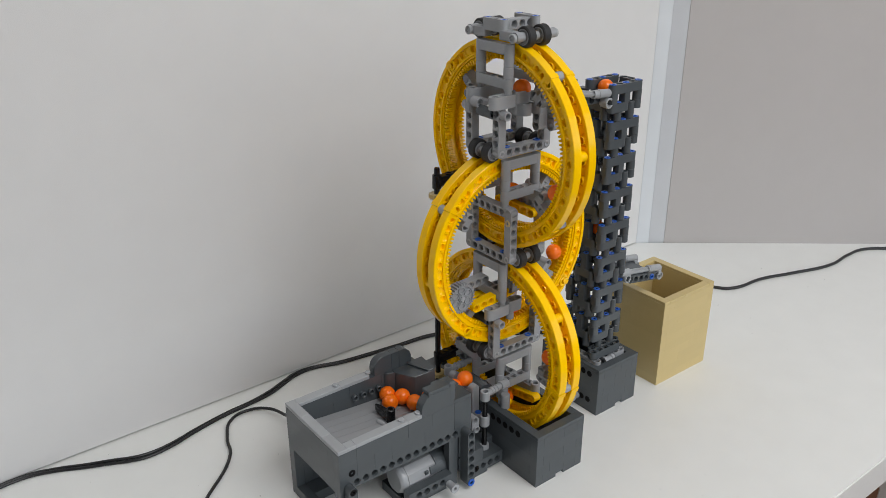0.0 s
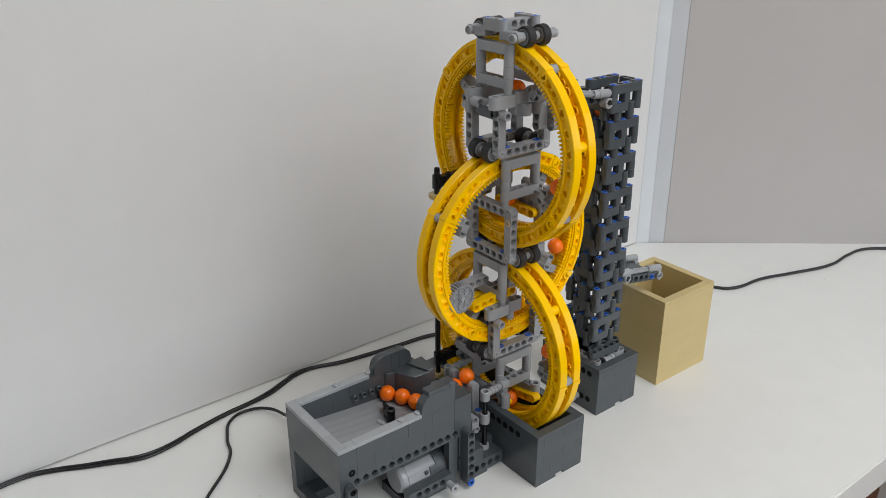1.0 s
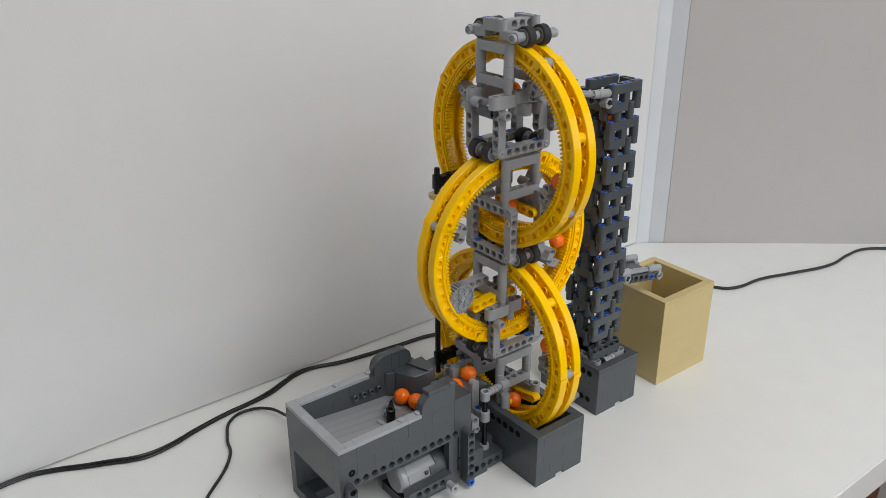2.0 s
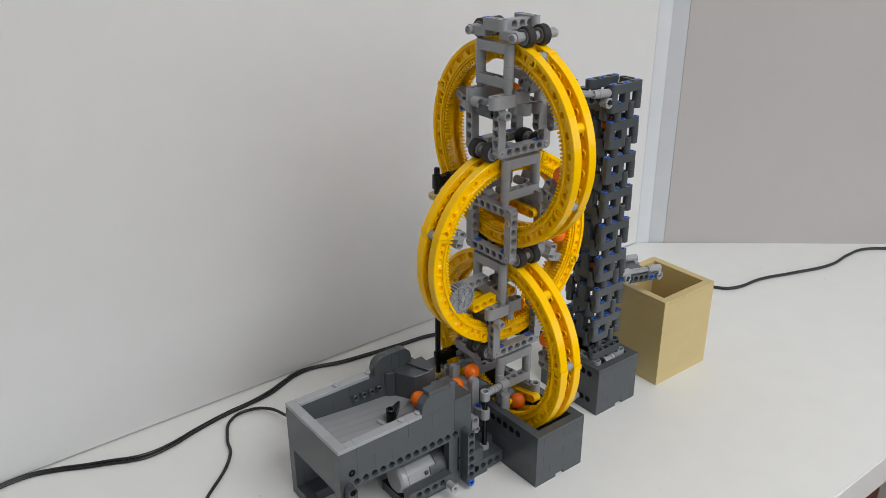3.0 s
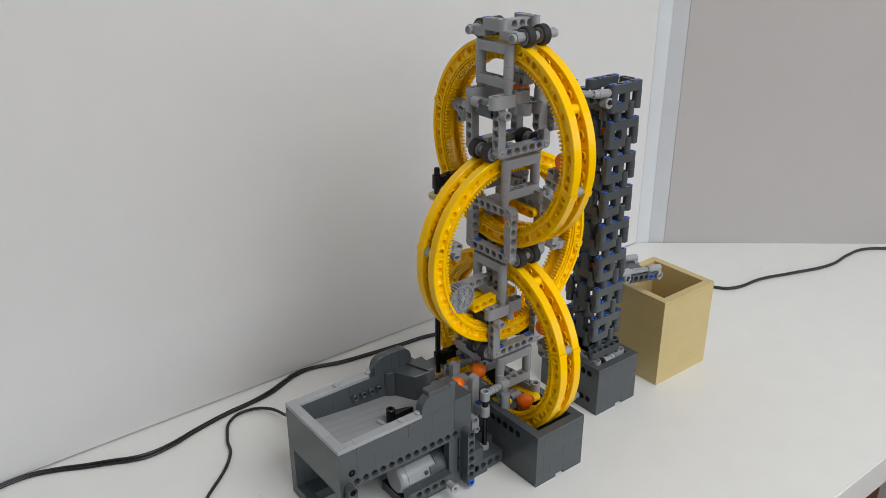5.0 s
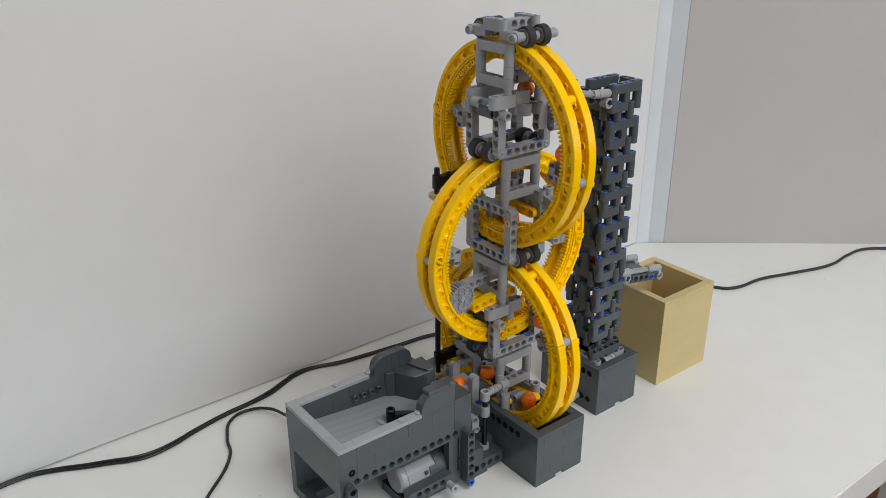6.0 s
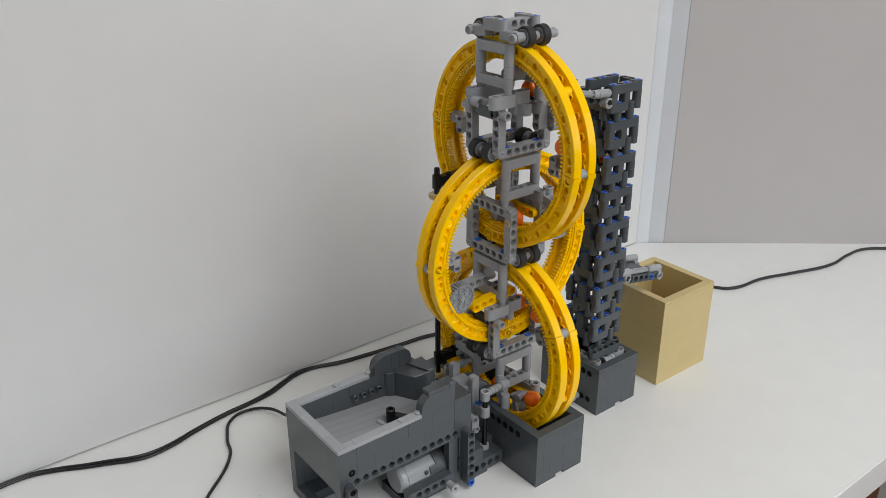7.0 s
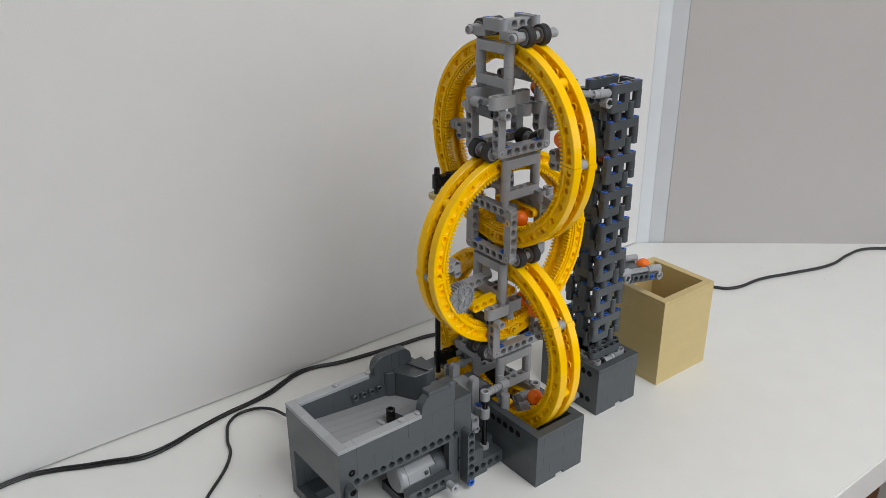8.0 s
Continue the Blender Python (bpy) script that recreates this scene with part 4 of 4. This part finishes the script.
    part("motor_cradle", bm, DARK, h)
    bm = B()
    box(bm, -104, -60.6, 46.1, 80, 0, 8.8, 0.3)
    part("motor_cradle", bm, DARK, h)
    bm = B()
    lathe(bm, (-64.5, 37.9, 13.0), (0, -1, 0), [(0, 2.4), (0, 3.2), (7, 3.2), (7.2, 4.2), (9, 4.2), (9, 1.6), (5, 1.6)], 16)
    part("pin_end", bm, SILVER, h, "pale grey pin")
    return h


def build_lifter(h):
    """The sliding carrier with two fins that raises a ball."""
    o = new("lifter")
    o.parent = h
    o["label"] = "pale grey sliding lifter with two fins"
    for y0, y1 in ((66.2, 72.8), (93.2, 99.8)):
        bm = B()
        pts = [(-16, -32), (-16, 8)]
        for k in range(9):
            a = math.pi - math.pi * k / 8
            pts.append((-12 + 4 * math.cos(a), 8 + 4 * math.sin(a)))
        pts += [(-8, -32)]
        prism_x(bm, pts, y0, y1)
        bmesh.ops.bevel(bm, geom=list(bm.edges), offset=0.5, segments=2, affect="EDGES")
        part("fin", bm, LIGHT, o)
    bm = B()
    box(bm, -19, -5, 73, 93, -8, 0, 0.4)
    part("cup", bm, LIGHT, o)
    bm = B()
    tube(bm, (-12, 54, -22), (-12, 54, -12), 4.4, 2.6, 18)
    box(bm, -15.5, -8.5, 57, 66.1, -22, -14, 0.8)
    part("collar", bm, LIGHT, o)
    bm = B()
    cyl(bm, (-12, 63, -14.1), (-12, 63, -13.2), 2.8, 12)
    part("pin_end", bm, BLUE, o, "blue friction pin")
    return o


def build_stirrer(h):
    o = new("stirrer")
    o.parent = h
    o["label"] = "black turning stirrer"
    bm = B()
    lathe(bm, (0, 0, -3), (0, 0, 1), [(0, 0), (0, 3.9), (11.6, 3.9), (12, 3.5), (12, 2.3), (10, 2.3), (10, 0)], 20)
    part("hub", bm, BLACK, o)
    bm = B()
    pts = []
    for k in range(13):
        s = k / 12
        pts.append((2 + 19 * s, 3.6 * (1 - s) ** 0.6))
    for k in range(11, -1, -1):
        s = k / 12
        pts.append((2 + 19 * s, -3.9 * (1 - s) ** 0.8))
    prism_z(bm, pts, -2.2, 4.2)
    bmesh.ops.bevel(bm, geom=[e for e in bm.edges if abs(e.verts[0].co.z - e.verts[1].co.z) < 0.1], offset=0.6, segments=2, affect="EDGES")
    part("blade", bm, BLACK, o)
    return o


HOPPER = build_hopper()
LIFTER = build_lifter(HOPPER)
STIRRER = build_stirrer(HOPPER)


# ---------------------------------------------------------------- details of the boxes and the exit
def dark_holes(parent, pts, d, r=2.6):
    """Open pin ends on a brick face: shallow rims, a black disc painting the shade inside."""
    for p in pts:
        bm = B()
        p = Vector(p)
        dd = Vector(d)
        lathe(bm, p, dd, [(0.12, r + 0.5), (0.25, r + 0.2), (0.25, r), (0.06, r - 0.1), (0.06, 0)], 16)
        part("pin_hole", bm, MATT_BLACK, parent, "matt black disc as the dark of an open pin hole")


dark_holes(LIFT, [(0, 56.9 - 8.2 * i, 42) for i in range(5)], (-1, 0, 0))
dark_holes(TOWER, [(118.4, 60 - 8 * i, 42) for i in range(2)] + [(118.4, 60 - 8 * i, 13) for i in range(2)], (-1, 0, 0))


def build_exit():
    """The small run from the tower out over the bin, and the pale parts on its brick box."""
    t = TOWER
    for y in (63, 93):
        bm = B()
        axle(bm, (164, y, 131), (214, y, 122), 2.5)
        tube(bm, (164, y, 131), (177, y, 128.6), 3.7, 2.5, 18)
        tube(bm, (204, y, 123.8), (223, y, 120.4), 3.6, 2.5, 18)
        lathe(bm, (206, y, 123.4), (1, 0, -0.18), [(0, 3.5), (0, 4.0), (1.6, 4.0), (1.6, 3.5)], 18)
        part("rail", bm, SILVER, t, "pale grey guide rail")
        bm = B()
        tube(bm, (172, y - 4, 124), (172, y + 4, 124), 4.3, 2.9, 18)
        part("bush", bm, SILVER, t)
        bm = B()
        tube(bm, (221, y - 4, 113), (221, y + 4, 113), 4.4, 3.0, 18)
        box(bm, 218, 224, y - 3.5, y + 3.5, 113, 120, 1.0)
        part("bush", bm, SILVER, t)
        bm = B()
        beam(bm, (176, y, 122), (1, 0, -0.18), (0, 1, 0), 6)
        part("run_beam", bm, DARK, t)
        bm = B()
        tube(bm, (208, y - 4.4, 116), (208, y + 4.4, 116), 2.9, 1.5, 14)
        part("pin", bm, BLUE, t, "blue friction pin")
    bm = B()
    prism_x(bm, [(150, 126.5), (150, 124), (212, 117.5), (212, 120)], 66.5, 89.5)
    part("run_floor", bm, DARK, t)
    # pale parts on top of the box
    bm = B()
    beam(bm, (126.8, 51, 50.2), (0, 1, 0), (0, 0, 1), 4)
    part("pale_beam", bm, LIGHT, t, "pale grey beam in the box's opening")
    bm = B()
    lathe(bm, (137, 52, 48.5), (1, 0, 0.0), [(0, 2), (0, 4.4), (3, 4.4), (4, 3.4), (9, 3.4), (10, 4.4), (13, 4.4), (13, 2)], 18)
    part("bush", bm, LIGHT, t)
    bm = B()
    beam(bm, (154, 53, 50.5), (1, 0, 0), (0, 0, 1), 2, 7.0)
    part("bush", bm, LIGHT, t)
    bm = B()
    beam(bm, (126, 56, 58), (1, 0, 0), (0, 0, 1), 5)
    part("bar", bm, DARK, t)
    # stair shelves inside the tower
    for k in range(8):
        bm = B()
        a, b = (132, 150) if k % 2 else (136, 156)
        prism_x(bm, [(a, 0), (b, 3 if k % 2 else -3), (b, 5 if k % 2 else -1), (a, 2)], 66.5, 90)
        part("stair", bm, DARK, t, at=mm(0, 0, 294 - 24 * k - 4))
    bm = B()
    cyl(bm, (108, 65.2, 11.5), (118.3, 65.2, 11.5), 3.2, 16)
    tube(bm, (105, 65.2, 11.5), (112, 65.2, 11.5), 4.2, 2.6, 18)
    part("link_pin", bm, SILVER, t, "pale grey pin in the box's side")


build_exit()


# ---------------------------------------------------------------- cables
def cable(name, label, pts, r):
    cu = bpy.data.curves.new(name, "CURVE")
    cu.dimensions, cu.bevel_depth, cu.bevel_resolution, cu.resolution_u = "3D", r * MM, 4, 10
    sp = cu.splines.new("BEZIER")
    sp.bezier_points.add(len(pts) - 1)
    for b, p in zip(sp.bezier_points, pts):
        b.co = Vector(p) * MM
        b.handle_left_type = b.handle_right_type = "AUTO"
    cu.materials.append(CABLE)
    tmp = new("tmp", cu)
    me = bpy.data.meshes.new_from_object(tmp)
    bpy.data.objects.remove(tmp)
    for f in me.polygons:
        f.use_smooth = True
    ob = new(name, me)
    return tagged(ob, label, "cable")


LONG = [(-420, 270), (-362, 282.5), (-339, 282.5), (-318, 275.8), (-297, 265.2), (-275, 255.2), (-262, 249), (-248, 245.2), (-226, 247), (-196, 255.5), (-164, 262), (-132, 265.2), (-112, 268.4), (-92, 276.2), (-78, 282.0), (-57, 283.6), (-28, 275), (4, 270), (39, 265.7), (90, 259), (150, 225), (205, 170)]


def strand(side):
    """One core of the flat twin lead; it lies flat, stands on edge at the bends and lies down again."""
    out = []
    for (x0, y0), (x, y), (x1, y1) in zip([LONG[0]] + LONG, LONG, LONG[1:] + [LONG[-1]]):
        nx, ny = -(y1 - y0), x1 - x0
        k = math.hypot(nx, ny)
        lean = radians(65) * math.exp(-((x + 98) / 22) ** 2) + radians(45) * math.exp(-((x + 262) / 40) ** 2)
        w = 1.42 * side
        out.append((x + nx / k * w * math.cos(lean), y + ny / k * w * math.cos(lean), 1.5 + 1.4 * math.sin(lean) + w * math.sin(lean)))
    return out


for side in (-1, 1):
    cable("power_cable", "black twin power cable lying along the wall", strand(side), 1.4)
cable("motor_cable", "flat black motor cable looping out of the hopper", [(-118, 126, 40), (-121, 160, 38), (-124, 205, 13), (-131, 240, 6), (-144, 253, 2.5), (-162, 251, 2), (-180, 224, 2), (-187.5, 201, 2), (-229, 158, 2), (-262, 128, 2), (-330, 60, 2)], 1.5)
cable("lead_cable", "black lead running off behind the tan bin", [(330, 122, 1.9), (400, 150, 1.9), (434, 142, 1.9), (452, 122, 1.9), (511, 112, 1.9), (554, 98, 1.9), (620, 80, 1.9), (668, 82, 1.9), (702, 79, 1.9), (735, 57, 1.9), (800, -10, 1.9), (860, -60, 1.9)], 2.0)


# ---------------------------------------------------------------- balls
W = 95.1
A0, B0, C0 = 50.5, 144.25, -9.75
T = 90 / W
RB = 60.3                       # radius on which a ball rides inside a ring


def on_ring(ring, a):
    """Where a ball lies inside a ring at a degrees above the level, on the rising side."""
    c, s = RB * math.cos(radians(a)), RB * math.sin(radians(a))
    if ring == "B":
        return (RX + c, RY - 3.0, ZB + s)
    k = 1.045 if ring == "A" else 1.0      # deeper between the teeth of the top ring
    return (RX, RY - c * k, (ZA if ring == "A" else ZC) + s * k)


def way(points, s):
    """Between timed places."""
    for (t0, *p), (t1, *q) in zip(points, points[1:]):
        if s <= t1:
            f = min(max((s - t0) / (t1 - t0), 0), 1)
            return tuple(a + (b - a) * f for a, b in zip(p, q))
    return tuple(points[-1][1:])


QUEUE = [(3.0, -52, 83, 70), (3.75, -52, 83, 70), (4.0, -38, 83, 69.5), (4.7, -38, 83, 69.5), (4.95, -24, 83, 69), (5.65, -24, 83, 69), (6.0, -18.5, 83, 69), (6.25, -12.2, 83, 67.8), (6.5, -12, 83, 68)]
REST = -84.0
T_C, T_B, T_A = 7.56, 9.745, 11.685   # when the paddles of the three rings take the ball


def stair_way():
    """Zigzag down the tower."""
    out = [(13.925, 105, 78.3, 320.5), (14.025, 123, 78.3, 318.5), (14.07, 137, 78.3, 312), (14.12, 145, 78.3, 297), (14.18, 145, 78.3, 293.5)]
    n = 9
    for i in range(n):
        t = 14.25 + 1.18 * i / n
        z = 293 - 17.6 * i
        out.append((t, 150 if i % 2 else 137, 78.3, z))
    out += [(15.42, 149, 78.3, 137), (15.52, 158, 78.3, 134), (15.57, 173, 78.3, 131.5), (15.62, 189, 78.3, 130.5), (15.69, 205, 78.3, 128.5), (15.73, 213, 78.3, 126), (15.79, 221, 78.3, 112), (15.86, 229, 78.3, 70), (15.93, 237, 78.3, 12)]
    return out


STAIRS = stair_way()


# seconds by which single balls dawdle or hurry on the stairs
PACE = {16: 0.07, 13: -0.11, 12: -0.12, 10: 0.11, 9: 0.03, 8: -0.19}


def ball_place(s, j):
    """Place of a ball at its own time s, in which it is lifted at 6.6."""
    if s > 14.2:
        s -= PACE.get(j, 0.0) * min(1.0, (s - 14.2) / 1.2)
    if s < 6.5:
        return way(QUEUE, s)
    if s < T_C:
        return way([(6.5, -12, 83, 68), (6.6, -11.6, 83, 71.6), (6.7, -8.3, 83, 75), (6.8, -2.3, 83, 77), (6.9, 4.8, 82.5, 75.2), (6.95, 15, 81.5, 69), (7.0, 23, 75, 58), (7.06, 27.8, 69, 46.8), (7.2, *on_ring("C", -81)), (7.3, *on_ring("C", REST)), (T_C, *on_ring("C", REST))], s)
    end = T_C + (53 - REST) / W
    if s < end:
        return on_ring("C", REST + W * (s - T_C))
    if s < T_B:
        return way([(end, *on_ring("C", 53)), (end + 0.1, 27.8, 57, 152.5), (end + 0.2, 27.8, 68, 151.5), (end + 0.28, 29, 77, 149.5), (end + 0.38, 34, 78.3, 138), (end + 0.46, *on_ring("B", -82)), (end + 0.6, *on_ring("B", -76)), (end + 0.7, *on_ring("B", REST)), (T_B, *on_ring("B", REST))], s)
    end = T_B + (47 - REST) / W
    if s < end:
        return on_ring("B", REST + W * (s - T_B))
    if s < T_A:
        return way([(end, *on_ring("B", 47)), (end + 0.07, 56, 78.3, 243.5), (end + 0.17, 43, 78.3, 244), (end + 0.27, 29.5, 78.0, 238), (end + 0.35, 27.8, 75, 229), (end + 0.43, *on_ring("A", -86)), (T_A, *on_ring("A", REST))], s)
    end = T_A + (48 - REST) / W
    if s < end:
        return on_ring("A", REST + W * (s - T_A))
    return way([(end, *on_ring("A", 48)), (end + 0.11, 27.8, 56.6, 331), (end + 0.21, 27.8, 68, 329), (end + 0.31, 28.3, 78, 324.5), (13.478, 36.8, 78.3, 323.6), (13.625, 50, 78.3, 324)] + STAIRS, s)


# how the last five balls lie in the tray before they reach the run, by the clip's time
TRAY = {
    0: [(0.0, -77, 108, 70), (0.25, -76.2, 109.0, 70), (1.6, -76.2, 109.0, 70), (2.0, -69, 97.5, 70), (2.7, -66, 90, 70), (3.1, -58, 84, 70), (3.4, -52, 83, 70)],
    1: [(0.0, -82, 96.5, 70.2), (0.1, -78, 95, 70.5), (0.22, -68.8, 97.2, 70), (1.6, -68.8, 97.0, 70), (2.0, -63.7, 84, 70), (2.4, -54, 83, 70), (2.75, -52, 83, 70)],
    2: [(0.0, -68.8, 97.2, 70), (0.2, -63.9, 83.8, 70), (1.4, -63.9, 83.8, 70), (1.7, -54, 83, 70), (1.85, -52, 83, 70)],
    3: [(0.0, -65.7, 83.6, 70), (0.15, -60, 83.2, 70), (0.3, -53, 83, 70), (0.9, -52, 83, 70)],
}


def build_balls():
    bm = B()
    bmesh.ops.create_icosphere(bm, subdivisions=4, radius=BALL_R)
    lathe(bm, (0, 0, 0), (-0.5, -0.7, 0.2), [(BALL_R - 0.1, 0.0), (BALL_R + 0.02, 0.15), (BALL_R + 0.02, 0.5), (BALL_R - 0.05, 0.6)], 8)
    first = part("ball", bm, ORANGE)
    tagged(first, "smooth orange plastic ball on its way through the machine", "ball", "orange balls")
    out = [first]
    for i in range(17):
        out.append(copy_thing(first, pose(0, 0, 0)))
    return out


BALLS = build_balls()


def motions():
    n = 80
    for ring, ph, z, turn in zip(RINGS, (A0, B0, C0), (ZA, ZB, ZC), (0, 90, 0)):
        walk(ring, [(i * 0.1, mm(RX, RY, z, 0, 0, turn) @ pose(0, 0, 0, 180 - (ph + W * i * 0.1))) for i in range(n + 1)])
    walk(STIRRER, [(i * 0.1, mm(-93, 79.5, 68.5, 0, 0, -48 - 360 / T * (i * 0.1 - 7.0))) for i in range(n + 1)])
    walk(LIFTER, [(i * 0.1, mm(0, 0, 65.0 + 7.0 * math.cos(2 * math.pi * (i * 0.1 - 6.93) / T))) for i in range(n + 1)])
    for j, ball in enumerate(BALLS):
        rows = []
        rest = (231 + 13.5 * (j % 4), 54 + 14.5 * (j // 4 % 4), 10.6 + (13 if j >= 16 else 0))
        for i in range(n * 2 + 1):
            t = i * 0.05
            s = t + j * T
            if j in TRAY and t < TRAY[j][-1][0]:
                p = way(TRAY[j], t)
            elif j == 15 and t < 0.25:       # this one hangs back at the tower's top
                p = way([(0.0, 140, 78.3, 311.5), (0.07, 145, 78.3, 306), (0.13, 146, 78.3, 292), (0.25, *ball_place(0.25 + j * T, j))], t)
            elif s > 15.93 + PACE.get(j, 0.0):
                p = way([(15.93, *STAIRS[-1][1:]), (16.08, *rest)], s - PACE.get(j, 0.0))
            else:
                p = ball_place(s, j)
            rows.append((t, mm(*p, 0, 0, (j * 47) % 360)))
        walk(ball, rows)


motions()
